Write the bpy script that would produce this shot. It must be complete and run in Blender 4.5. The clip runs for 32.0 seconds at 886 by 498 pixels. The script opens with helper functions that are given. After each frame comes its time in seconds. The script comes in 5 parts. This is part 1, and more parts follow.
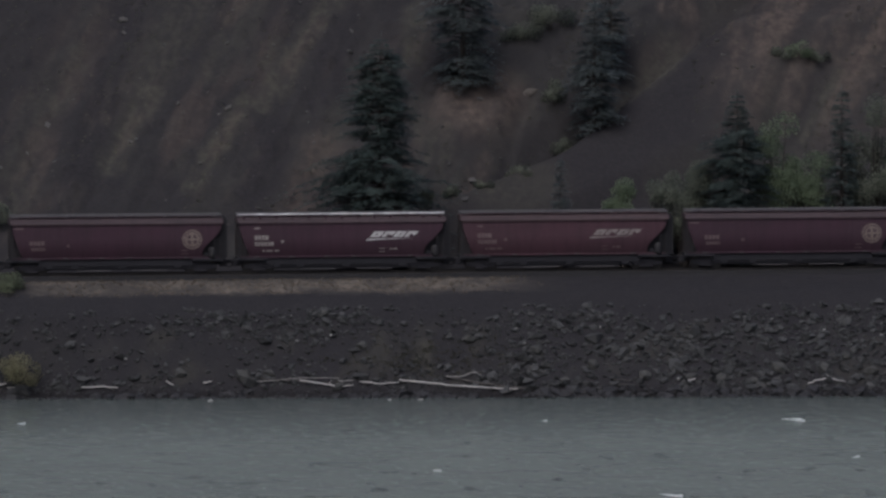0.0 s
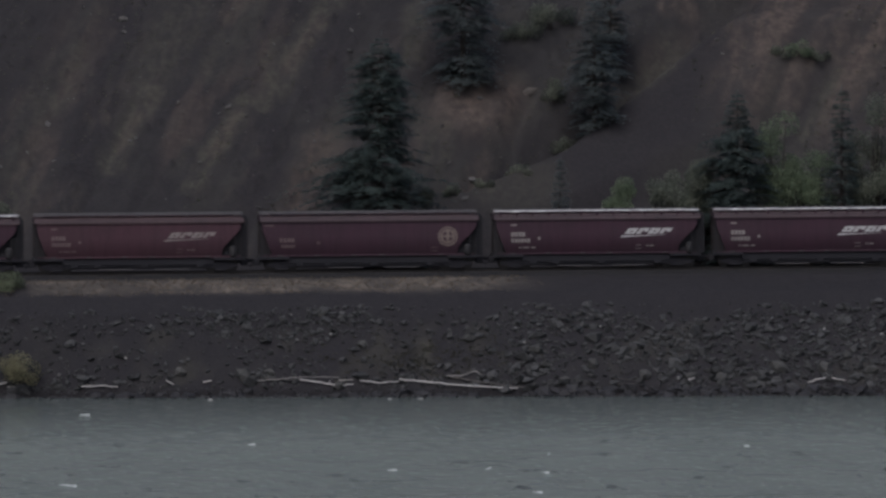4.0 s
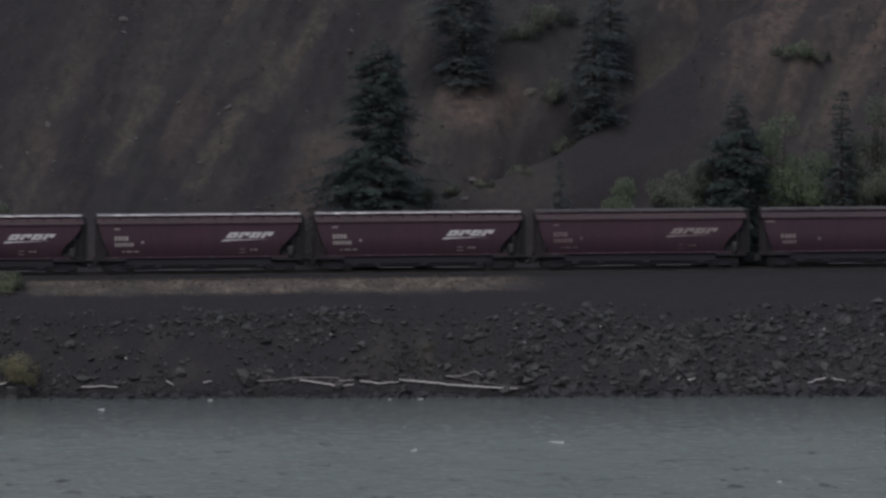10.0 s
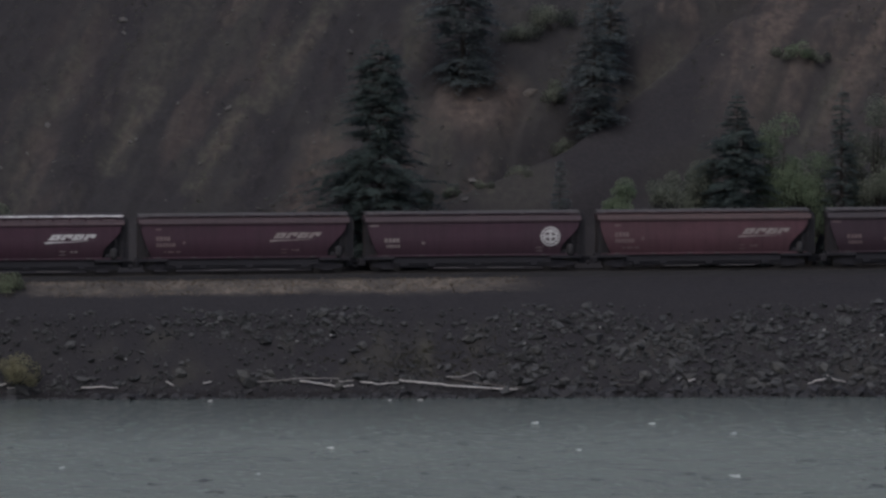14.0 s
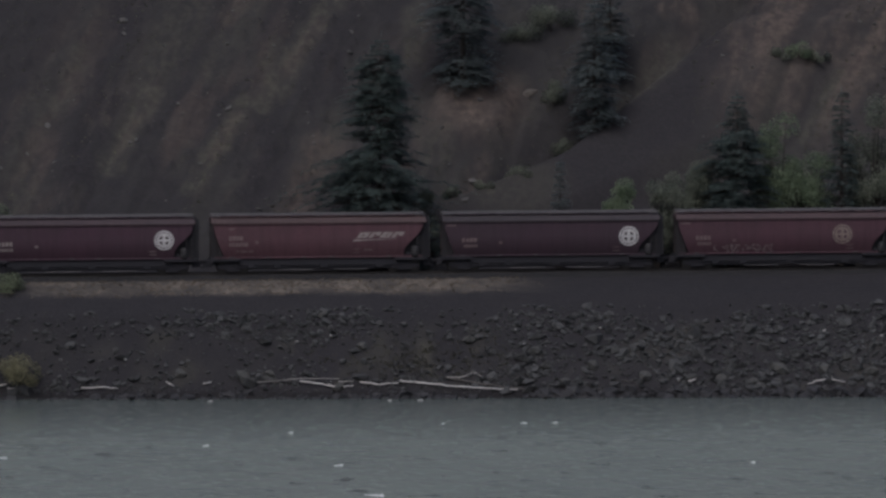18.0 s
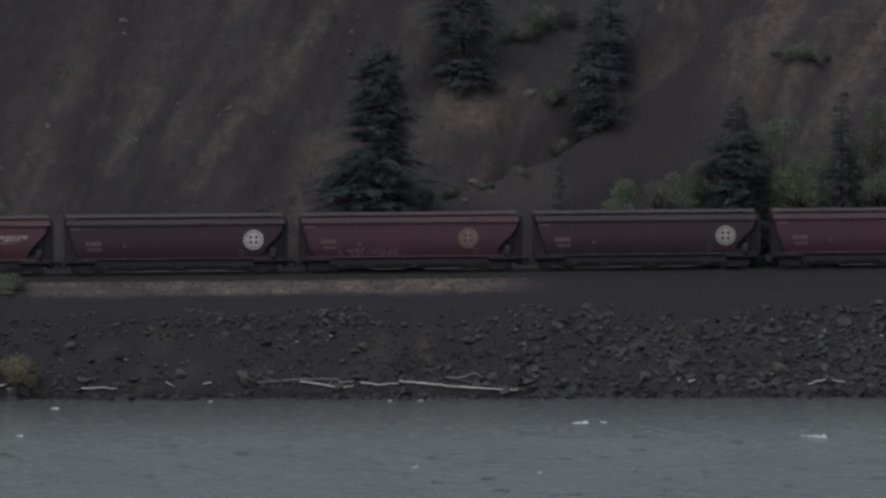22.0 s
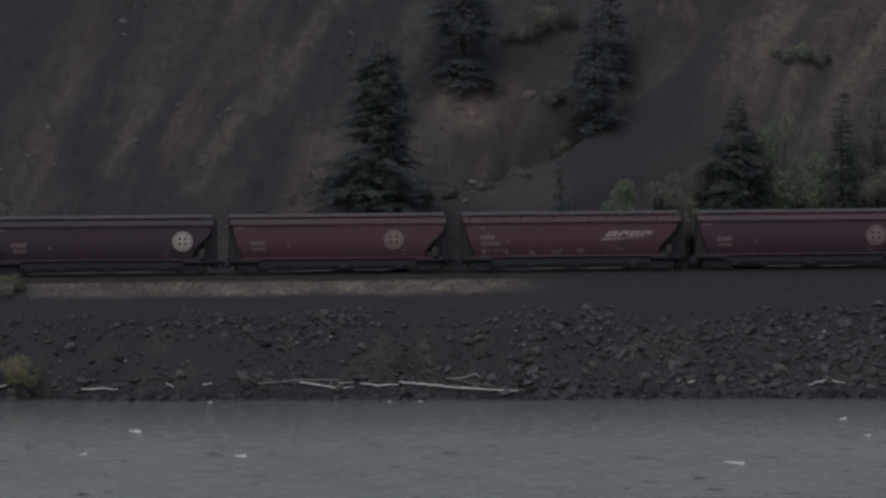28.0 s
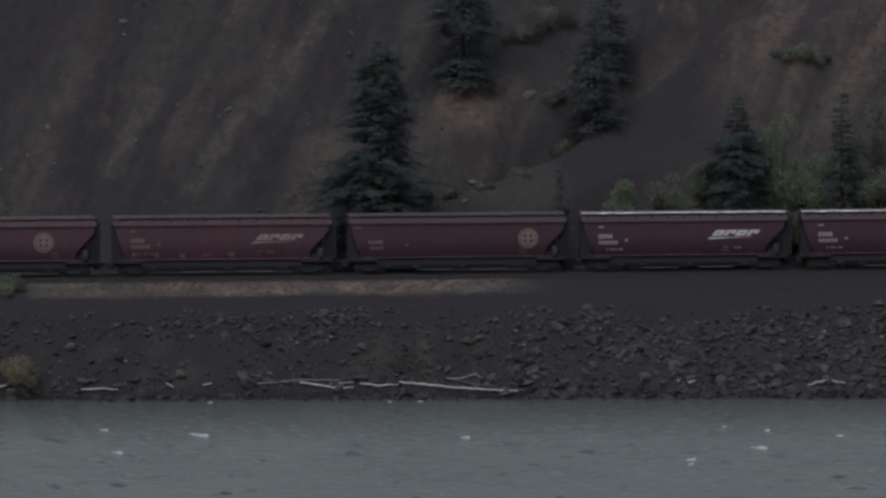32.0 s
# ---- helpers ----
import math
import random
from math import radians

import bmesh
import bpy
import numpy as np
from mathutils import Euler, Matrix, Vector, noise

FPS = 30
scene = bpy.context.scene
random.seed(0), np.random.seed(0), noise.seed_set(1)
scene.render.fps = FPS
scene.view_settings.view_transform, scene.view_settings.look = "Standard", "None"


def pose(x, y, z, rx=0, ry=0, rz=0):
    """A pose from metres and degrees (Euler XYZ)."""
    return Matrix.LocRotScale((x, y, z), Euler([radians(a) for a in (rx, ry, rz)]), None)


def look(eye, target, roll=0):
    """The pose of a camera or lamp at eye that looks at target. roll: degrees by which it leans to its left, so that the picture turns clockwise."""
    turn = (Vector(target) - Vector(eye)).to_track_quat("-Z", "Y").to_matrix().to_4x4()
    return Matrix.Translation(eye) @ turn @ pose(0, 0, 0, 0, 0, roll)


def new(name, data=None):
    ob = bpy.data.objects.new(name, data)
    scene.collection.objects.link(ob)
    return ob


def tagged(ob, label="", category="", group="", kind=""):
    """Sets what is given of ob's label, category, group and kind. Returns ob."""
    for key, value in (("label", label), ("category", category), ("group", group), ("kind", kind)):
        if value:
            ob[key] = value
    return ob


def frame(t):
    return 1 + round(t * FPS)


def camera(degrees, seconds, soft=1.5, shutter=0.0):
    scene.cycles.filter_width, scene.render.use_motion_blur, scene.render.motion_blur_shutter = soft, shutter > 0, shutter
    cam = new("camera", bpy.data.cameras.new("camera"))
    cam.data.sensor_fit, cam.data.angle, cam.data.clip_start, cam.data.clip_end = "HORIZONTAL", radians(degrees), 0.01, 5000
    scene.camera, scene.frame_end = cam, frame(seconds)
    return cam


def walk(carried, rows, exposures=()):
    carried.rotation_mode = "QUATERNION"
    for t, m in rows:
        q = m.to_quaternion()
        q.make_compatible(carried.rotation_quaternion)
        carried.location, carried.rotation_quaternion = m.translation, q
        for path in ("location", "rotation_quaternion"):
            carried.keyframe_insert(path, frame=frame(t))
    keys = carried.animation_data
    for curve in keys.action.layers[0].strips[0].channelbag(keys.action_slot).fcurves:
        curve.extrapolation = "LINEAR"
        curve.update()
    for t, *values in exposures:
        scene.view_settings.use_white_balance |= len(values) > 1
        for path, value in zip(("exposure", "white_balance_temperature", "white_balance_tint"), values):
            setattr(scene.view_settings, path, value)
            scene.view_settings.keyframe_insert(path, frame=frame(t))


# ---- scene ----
# A grain train on a river bank below a scree slope, filmed with a long lens from a bluff across the water.
# x runs along the track, y away from the water, z up from the water level.
GRADE = 0.003          # the track climbs slightly
RAIL = 9.3             # rail top above the water at x = 0
TILT = 0.00222         # degrees for the slow drift of the lens


def aim(drift):
    return look((-107.565, -1195.169, 99.0), (0.0, 0.0, 11.0)) @ pose(0, 0, 0, TILT * drift, 0, 0)


cam = camera(3.4637, 32.0, soft=2.7, shutter=0.5)
EXPOSURE = -0.36
walk(cam, [(0.0, aim(0.2)), (1.5, aim(0.0)), (4.0, aim(-1.3)), (8.0, aim(-1.2)), (12.0, aim(0.2)), (16.0, aim(1.0)),
           (20.0, aim(1.6)), (24.0, aim(2.2)), (27.0, aim(3.2)), (30.0, aim(3.5)), (32.0, aim(3.5))],
     exposures=[(0.0, EXPOSURE, 5800, 9), (14.0, EXPOSURE - 0.01, 5800, 9), (32.0, EXPOSURE - 0.07, 5800, 9)])

# ---- overcast daylight ----
world = bpy.data.worlds.new("overcast_sky")
scene.world = world
world.use_nodes = True
wn = world.node_tree
sky = wn.nodes.new("ShaderNodeTexSky")
sky.sky_type = "NISHITA"
sky.sun_disc = False
sky.sun_elevation, sky.sun_rotation = radians(52), radians(200)
sky.air_density, sky.dust_density, sky.ozone_density = 1.0, 6.0, 1.0
wn.links.new(sky.outputs[0], wn.nodes["Background"].inputs[0])
wn.nodes["Background"].inputs[1].default_value = 0.10
sun_data = bpy.data.lights.new("sun", "SUN")
sun_data.energy, sun_data.angle, sun_data.color = 1.0, radians(35), (1.0, 0.97, 0.93)
sun = new("sun", sun_data)
sun.matrix_basis = look((-30, -60, 120), (0, 0, 0))


# ---- materials ----
def tree_of(name):
    m = bpy.data.materials.new(name)
    m.use_nodes = True
    t = m.node_tree
    return m, t, t.nodes["Principled BSDF"]


def node(t, kind, **kw):
    n = t.nodes.new(kind)
    for k, v in kw.items():
        n.inputs[k].default_value = v
    return n


def coords(t, scale=(1, 1, 1)):
    c = t.nodes.new("ShaderNodeTexCoord")
    m = t.nodes.new("ShaderNodeMapping")
    m.inputs["Scale"].default_value = scale
    t.links.new(c.outputs["Object"], m.inputs["Vector"])
    return m.outputs[0]


def mixed(t, fac, a, b):
    """Mix of two colours; each may be a colour or a socket."""
    m = t.nodes.new("ShaderNodeMix")
    m.data_type = "RGBA"
    for socket, v in ((m.inputs[0], fac), (m.inputs[6], a), (m.inputs[7], b)):
        if isinstance(v, (int, float)):
            socket.default_value = v
        elif isinstance(v, tuple):
            socket.default_value = (*v, 1)
        else:
            t.links.new(v, socket)
    return m.outputs[2]


def noise_of(t, vec, scale, detail=4, low=0.35, high=0.65):
    n = node(t, "ShaderNodeTexNoise", Scale=scale, Detail=detail)
    t.links.new(vec, n.inputs["Vector"])
    r = t.nodes.new("ShaderNodeMapRange")
    r.inputs[1].default_value, r.inputs[2].default_value = low, high
    t.links.new(n.outputs[0], r.inputs[0])
    return r.outputs[0]


def bump(t, b, height, strength, distance):
    n = node(t, "ShaderNodeBump", Strength=strength, Distance=distance)
    t.links.new(height, n.inputs["Height"])
    t.links.new(n.outputs[0], b.inputs["Normal"])


def plain(name, a, b=None, rough=0.7, metal=0.0, scale=2.0, fine=20.0, relief=0.0, stretch=(1, 1, 1), spread=0.0):
    """Two tones mixed at a large and a fine scale; spread: lightness that differs from piece to piece."""
    m, t, p = tree_of(name)
    b = b or tuple(0.7 * v for v in a)
    v = coords(t, stretch)
    big, small = noise_of(t, v, scale), noise_of(t, v, fine, 3)
    c = mixed(t, big, a, b)
    c = mixed(t, small, c, tuple(0.82 * x for x in b))
    if spread:
        info = t.nodes.new("ShaderNodeObjectInfo")
        geo = t.nodes.new("ShaderNodeNewGeometry")
        add = t.nodes.new("ShaderNodeMath")
        add.operation = "ADD"
        t.links.new(info.outputs["Random"], add.inputs[0])
        t.links.new(geo.outputs["Random Per Island"], add.inputs[1])
        frac = t.nodes.new("ShaderNodeMath")
        frac.operation = "FRACT"
        t.links.new(add.outputs[0], frac.inputs[0])
        hsv = t.nodes.new("ShaderNodeHueSaturation")
        ran = t.nodes.new("ShaderNodeMapRange")
        ran.inputs[3].default_value, ran.inputs[4].default_value = 1 - spread, 1 + spread
        t.links.new(frac.outputs[0], ran.inputs[0])
        t.links.new(ran.outputs[0], hsv.inputs["Value"])
        t.links.new(c, hsv.inputs["Color"])
        c = hsv.outputs[0]
    t.links.new(c, p.inputs["Base Color"])
    p.inputs["Roughness"].default_value, p.inputs["Metallic"].default_value = rough, metal
    if relief:
        bump(t, p, small, 0.6, relief)
    return m


def leafy(name, a, b):
    """Foliage: part of the light goes through the leaf; the tone differs from piece to piece."""
    m = plain(name, a, b, rough=0.75, scale=0.7, fine=3.0, spread=0.22)
    t = m.node_tree
    p = t.nodes["Principled BSDF"]
    p.inputs["Specular IOR Level"].default_value = 0.25
    thin = t.nodes.new("ShaderNodeBsdfTranslucent")
    t.links.new(p.inputs["Base Color"].links[0].from_socket, thin.inputs["Color"])
    mix = t.nodes.new("ShaderNodeMixShader")
    mix.inputs[0].default_value = 0.64
    t.links.new(p.outputs[0], mix.inputs[1])
    t.links.new(thin.outputs[0], mix.inputs[2])
    t.links.new(mix.outputs[0], t.nodes["Material Output"].inputs["Surface"])
    return m


def ground_material():
    """Dark basalt soil; cover weights kept on the mesh bring in dry grass, tan earth, scree and gravel."""
    m, t, p = tree_of("basalt_ground")
    v = coords(t)

    def weight(key):
        n = t.nodes.new("ShaderNodeAttribute")
        n.attribute_name = key
        return n.outputs["Fac"]

    c = mixed(t, noise_of(t, v, 0.45, 5), (0.0460, 0.0430, 0.0428), (0.0335, 0.0312, 0.0328))
    c = mixed(t, weight("scree"), c, mixed(t, noise_of(t, v, 3.0, 5), (0.0370, 0.0332, 0.0364), (0.0282, 0.0258, 0.0282)))
    c = mixed(t, weight("tan"), c, mixed(t, noise_of(t, v, 1.3, 5), (0.1299, 0.1002, 0.0846), (0.0765, 0.0600, 0.0537)))
    c = mixed(t, weight("olive"), c, mixed(t, noise_of(t, v, 1.7, 5), (0.0997, 0.0931, 0.0728), (0.0570, 0.0537, 0.0455)))
    c = mixed(t, weight("grass"), c, mixed(t, noise_of(t, v, 2.0, 5), (0.196, 0.164, 0.136), (0.105, 0.090, 0.080)))
    c = mixed(t, weight("gravel"), c, mixed(t, noise_of(t, v, 5.0, 4), (0.036, 0.0335, 0.0375), (0.026, 0.0242, 0.0272)))
    c = mixed(t, weight("wet"), c, (0.020, 0.018, 0.019))
    fine = noise_of(t, v, 5.5, 6, 0.3, 0.7)
    c = mixed(t, fine, c, mixed(t, 0.26, c, (0.02, 0.018, 0.02)))
    t.links.new(c, p.inputs["Base Color"])
    p.inputs["Roughness"].default_value = 0.95
    p.inputs["Specular IOR Level"].default_value = 0.15
    bump(t, p, fine, 0.6, 0.05)
    return m


def water_material():
    m, t, p = tree_of("river_water")
    v = coords(t, (1.0, 0.35, 1.0))
    c = mixed(t, noise_of(t, v, 0.05, 3), (0.280, 0.310, 0.284), (0.254, 0.284, 0.262))
    # the bank's dark reflection is painted in: the colour darkens towards the shore
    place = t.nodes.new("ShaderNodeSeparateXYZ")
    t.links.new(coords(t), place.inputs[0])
    past_reflection = t.nodes.new("ShaderNodeMapRange")
    past_reflection.inputs[1].default_value, past_reflection.inputs[2].default_value = -11.0, -62.0
    past_reflection.interpolation_type = "SMOOTHSTEP"
    t.links.new(place.outputs[1], past_reflection.inputs[0])
    c = mixed(t, past_reflection.outputs[0], (0.098, 0.110, 0.104), c)
    # steep wave faces that reflect less sky, painted as dark flecks
    flecks = noise_of(t, coords(t, (0.40, 0.15, 1.0)), 1.0, 3, 0.645, 0.72)
    c = mixed(t, flecks, c, (0.125, 0.142, 0.136))
    t.links.new(c, p.inputs["Base Color"])
    p.inputs["Roughness"].default_value = 0.2
    p.inputs["IOR"].default_value = 1.33
    h = noise_of(t, coords(t, (1.0, 0.5, 1.0)), 1.5, 4, 0.2, 0.8)
    chop = noise_of(t, coords(t, (0.9, 0.7, 1.0)), 1.0, 1, 0.60, 0.70)
    first = node(t, "ShaderNodeBump", Strength=1.0, Distance=0.013)
    t.links.new(h, first.inputs["Height"])
    second = node(t, "ShaderNodeBump", Strength=1.0, Distance=0.22)
    t.links.new(chop, second.inputs["Height"])
    t.links.new(first.outputs[0], second.inputs["Normal"])
    t.links.new(second.outputs[0], p.inputs["Normal"])
    return m


GROUND = ground_material()
WATER = water_material()
FOAM = plain("foam", (0.82, 0.83, 0.82), (0.62, 0.64, 0.63), rough=0.6, scale=4, fine=15)
ROCK = plain("basalt_rock", (0.060, 0.059, 0.059), (0.044, 0.043, 0.044), rough=0.9, scale=1.5, fine=9, relief=0.02, spread=0.5)
WET_ROCK = plain("wet_basalt_rock", (0.034, 0.032, 0.035), (0.026, 0.024, 0.027), rough=0.75, scale=1.5, fine=9, relief=0.02, spread=0.2)
GREY_ROCK = plain("grey_basalt_block", (0.088, 0.085, 0.079), (0.054, 0.052, 0.050), rough=0.9, scale=1.8, fine=9, relief=0.03, spread=0.2)
TAN_ROCK = plain("tan_weathered_rock", (0.135, 0.115, 0.10), (0.085, 0.074, 0.066), rough=0.95, scale=1.5, fine=7, relief=0.03)
PALE_ROCK = plain("pale_rock", (0.45, 0.44, 0.43), (0.3, 0.29, 0.28), rough=0.9, scale=3, fine=20)
DRIFT = plain("weathered_driftwood", (0.62, 0.59, 0.57), (0.44, 0.41, 0.395), rough=0.9, scale=1.2, fine=8, stretch=(0.4, 3, 3), relief=0.01)
DRIFT_DIM = plain("grey_driftwood", (0.42, 0.395, 0.38), (0.30, 0.28, 0.267), rough=0.9, scale=1.2, fine=8, stretch=(0.4, 3, 3))
DRIFT_DARK = plain("dark_driftwood", (0.15, 0.135, 0.125), (0.09, 0.08, 0.075), rough=0.9, scale=1.2, fine=8)
BALLAST = plain("ballast_stone", (0.0225, 0.0203, 0.0222), (0.0148, 0.0133, 0.0150), rough=0.95, scale=2.5, fine=14, relief=0.05)
STEEL = plain("rail_steel", (0.045, 0.038, 0.036), (0.028, 0.024, 0.023), rough=0.6, metal=0.2, scale=1, fine=10)
SLEEPER = plain("creosoted_timber", (0.04, 0.034, 0.03), rough=0.9)
GALV = plain("galvanised_steel", (0.86, 0.85, 0.85), (0.42, 0.40, 0.40), rough=0.45, scale=0.7, fine=3, stretch=(1, 0.3, 0.3))
WALKWAY = plain("weathered_steel_grating", (0.080, 0.071, 0.073), (0.055, 0.049, 0.051), rough=0.6, scale=1.1, fine=5, stretch=(1, 0.3, 0.3))
UNDER = plain("grimy_underframe", (0.0225, 0.0205, 0.0275), (0.0175, 0.016, 0.0215), rough=0.8, scale=2, fine=9)
TRUCK = plain("truck_castings", (0.025, 0.0225, 0.0295), (0.019, 0.017, 0.0225), rough=0.85, scale=2, fine=9)
# shadow in the recess at a car's right end, put into the sheet's colour
SHADED_END = plain("shaded_end_sheet", (0.018, 0.0162, 0.0205), (0.0135, 0.0122, 0.0158), rough=0.85, scale=2, fine=9)
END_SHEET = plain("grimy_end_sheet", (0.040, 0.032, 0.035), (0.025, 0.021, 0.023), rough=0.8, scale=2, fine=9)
GATE = plain("worn_gate_steel", (0.15, 0.14, 0.145), (0.10, 0.09, 0.095), rough=0.6, scale=3, fine=9)
TANK = plain("dusty_grey_fittings", (0.040, 0.037, 0.040), (0.029, 0.0265, 0.029), rough=0.8, scale=2, fine=9)
WHEEL = plain("wheel_steel", (0.05, 0.042, 0.04), (0.03, 0.026, 0.025), rough=0.6, metal=0.3, scale=3, fine=12)
BARK = plain("conifer_bark", (0.055, 0.045, 0.04), rough=0.95, scale=2, fine=12, stretch=(3, 3, 0.6), relief=0.03)
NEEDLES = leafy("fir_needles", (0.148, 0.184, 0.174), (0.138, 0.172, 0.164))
# paler, bluer copy of the needles: haze mixed into the colour
NEEDLES_HAZY = leafy("hazed_fir_needles", (0.196, 0.222, 0.224), (0.180, 0.205, 0.208))
LEAVES = leafy("alder_leaves", (0.270, 0.325, 0.210), (0.232, 0.280, 0.186))
LEAVES_DIM = leafy("dull_shrub_leaves", (0.240, 0.255, 0.200), (0.210, 0.225, 0.180))
LEAVES_PALE = leafy("pale_willow_leaves", (0.295, 0.325, 0.215), (0.250, 0.278, 0.188))
LEAVES_YELLOW = leafy("yellowing_willow_leaves", (0.345, 0.325, 0.205), (0.285, 0.268, 0.175))
STRAW = leafy("dry_grass", (0.300, 0.252, 0.192), (0.215, 0.182, 0.146))
MOSS = leafy("bank_weeds", (0.120, 0.114, 0.080), (0.088, 0.084, 0.062))


def paint(name, a, streak=0.55):
    """Weathered freight-car paint: fading in patches, rust and dirt in vertical runs."""
    m, t, p = tree_of(name)
    v = coords(t)
    dark = tuple(0.55 * x for x in a)
    c = mixed(t, noise_of(t, v, 0.35, 4), a, tuple(0.72 * x + 0.008 for x in a))
    runs = noise_of(t, coords(t, (3.0, 1.0, 0.22)), 1.6, 4, 0.45, 0.75)
    f = t.nodes.new("ShaderNodeMath")
    f.operation = "MULTIPLY"
    f.inputs[1].default_value = streak
    t.links.new(runs, f.inputs[0])
    c = mixed(t, f.outputs[0], c, dark)
    c = mixed(t, noise_of(t, v, 14.0, 2, 0.5, 0.9), c, tuple(0.8 * x for x in dark))
    t.links.new(c, p.inputs["Base Color"])
    p.inputs["Roughness"].default_value = 0.6
    p.inputs["Specular IOR Level"].default_value = 0.3
    return m


PAINT = {"maroon": paint("maroon_paint", (0.058, 0.027, 0.042)),
         "red": paint("faded_red_paint", (0.078, 0.036, 0.049)),
         "orange": paint("sun_bleached_red_paint", (0.094, 0.044, 0.056)),
         "dull": paint("dull_oxide_paint", (0.060, 0.030, 0.045)),
         "brown": paint("dark_brown_paint", (0.049, 0.028, 0.040))}
ROOF = {"maroon": paint("chalky_maroon_roof", (0.069, 0.047, 0.051)),
        "red": paint("chalky_red_roof", (0.074, 0.048, 0.051)),
        "orange": paint("chalky_pale_red_roof", (0.082, 0.053, 0.053)),
        "dull": paint("chalky_oxide_roof", (0.065, 0.045, 0.050)),
        "brown": paint("chalky_brown_roof", (0.051, 0.041, 0.045))}
CHORD = {"bare": paint("scuffed_pink_top_chord", (0.122, 0.085, 0.093)),
        "maroon": paint("chalky_maroon_top_chord", (0.090, 0.062, 0.068)),
        "red": paint("chalky_red_top_chord", (0.097, 0.064, 0.067)),
        "orange": paint("chalky_pale_red_top_chord", (0.108, 0.070, 0.070)),
        "dull": paint("chalky_oxide_top_chord", (0.085, 0.059, 0.065)),
        "brown": paint("chalky_brown_top_chord", (0.068, 0.054, 0.059))}
WHITE = {1.0: plain("white_lettering", (0.62, 0.60, 0.60), (0.45, 0.43, 0.43), rough=0.6, scale=2, fine=14),
         0.7: plain("yellowed_white_lettering", (0.44, 0.42, 0.36), (0.33, 0.31, 0.27), rough=0.6, scale=2, fine=14),
         0.6: plain("worn_white_lettering", (0.37, 0.34, 0.325), (0.25, 0.22, 0.21), rough=0.7, scale=2, fine=14),
         0.5: plain("dirty_white_lettering", (0.31, 0.27, 0.26), (0.20, 0.165, 0.16), rough=0.7, scale=2, fine=14),
         0.25: plain("faded_lettering", (0.20, 0.150, 0.148), (0.13, 0.088, 0.09), rough=0.7, scale=2, fine=14),
         0.26: plain("faded_yellowed_emblem", (0.25, 0.205, 0.18), (0.17, 0.125, 0.112), rough=0.7, scale=2, fine=10)}


# ---- mesh helpers ----
def mesh_of(name, verts, faces, material, smooth=False):
    me = bpy.data.meshes.new(name)
    me.from_pydata(verts, [], faces)
    me.materials.append(material)
    if smooth:
        me.shade_smooth()
    me.update()
    return me


def of_bm(name, bm, material, smooth=False):
    me = bpy.data.meshes.new(name)
    bmesh.ops.recalc_face_normals(bm, faces=bm.faces[:])
    bm.to_mesh(me)
    bm.free()
    me.materials.append(material)
    if smooth:
        me.shade_smooth()
    return me


def child(name, me, parent, label="", m=None):
    ob = new(name, me)
    ob.parent = parent
    if m is not None:
        ob.matrix_basis = m
    if label:
        ob["label"] = label
    return ob


def box(bm, x0, x1, y0, y1, z0, z1, bevel=0.0):
    r = bmesh.ops.create_cube(bm, size=1.0, matrix=Matrix.Translation(((x0 + x1) / 2, (y0 + y1) / 2, (z0 + z1) / 2)) @ Matrix.Diagonal((x1 - x0, y1 - y0, z1 - z0, 1)))
    if bevel:
        edges = list({e for v in r["verts"] for e in v.link_edges})
        bmesh.ops.bevel(bm, geom=edges, offset=bevel, segments=1, affect="EDGES")


def rod(bm, a, b, r, n=8, r2=None):
    a, b = Vector(a), Vector(b)
    d = b - a
    m = Matrix.Translation((a + b) / 2) @ d.to_track_quat("Z", "Y").to_matrix().to_4x4()
    bmesh.ops.create_cone(bm, cap_ends=True, segments=n, radius1=r, radius2=r if r2 is None else r2, depth=d.length, matrix=m)


def lattice(x, y, seed):
    """Smooth value noise on a unit lattice, 0 to 1, for arrays."""
    x, y = np.broadcast_arrays(np.asarray(x, float), np.asarray(y, float))
    xi, yi = np.floor(x).astype(np.int64), np.floor(y).astype(np.int64)
    fx, fy = x - xi, y - yi
    fx, fy = fx * fx * (3 - 2 * fx), fy * fy * (3 - 2 * fy)

    def h(i, j):
        n = (i * 374761393 + j * 668265263 + seed * 1442695041) & 0x7FFFFFFF
        n = ((n ^ (n >> 13)) * 1274126177) & 0x7FFFFFFF
        return ((n ^ (n >> 16)) & 0xFFFF) / 65535.0

    return (h(xi, yi) * (1 - fx) + h(xi + 1, yi) * fx) * (1 - fy) + (h(xi, yi + 1) * (1 - fx) + h(xi + 1, yi + 1) * fx) * fy


def layered(x, y, seed, octaves=4):
    s, a, tot = 0.0, 1.0, 0.0
    for k in range(octaves):
        s = s + a * lattice(x * 2 ** k, y * 2 ** k, seed + k)
        tot += a
        a *= 0.5
    return s / tot


def ramp(v, a, b):
    t = np.clip((v - a) / (b - a), 0, 1)
    return t * t * (3 - 2 * t)


# ---- the ground: river bed, bank, railway bench, scree slope, plateau, one sheet ----
SLOPE = 0.8


def shore(x):
    return -14.9 - 0.055 * np.clip(x, -60, 60)


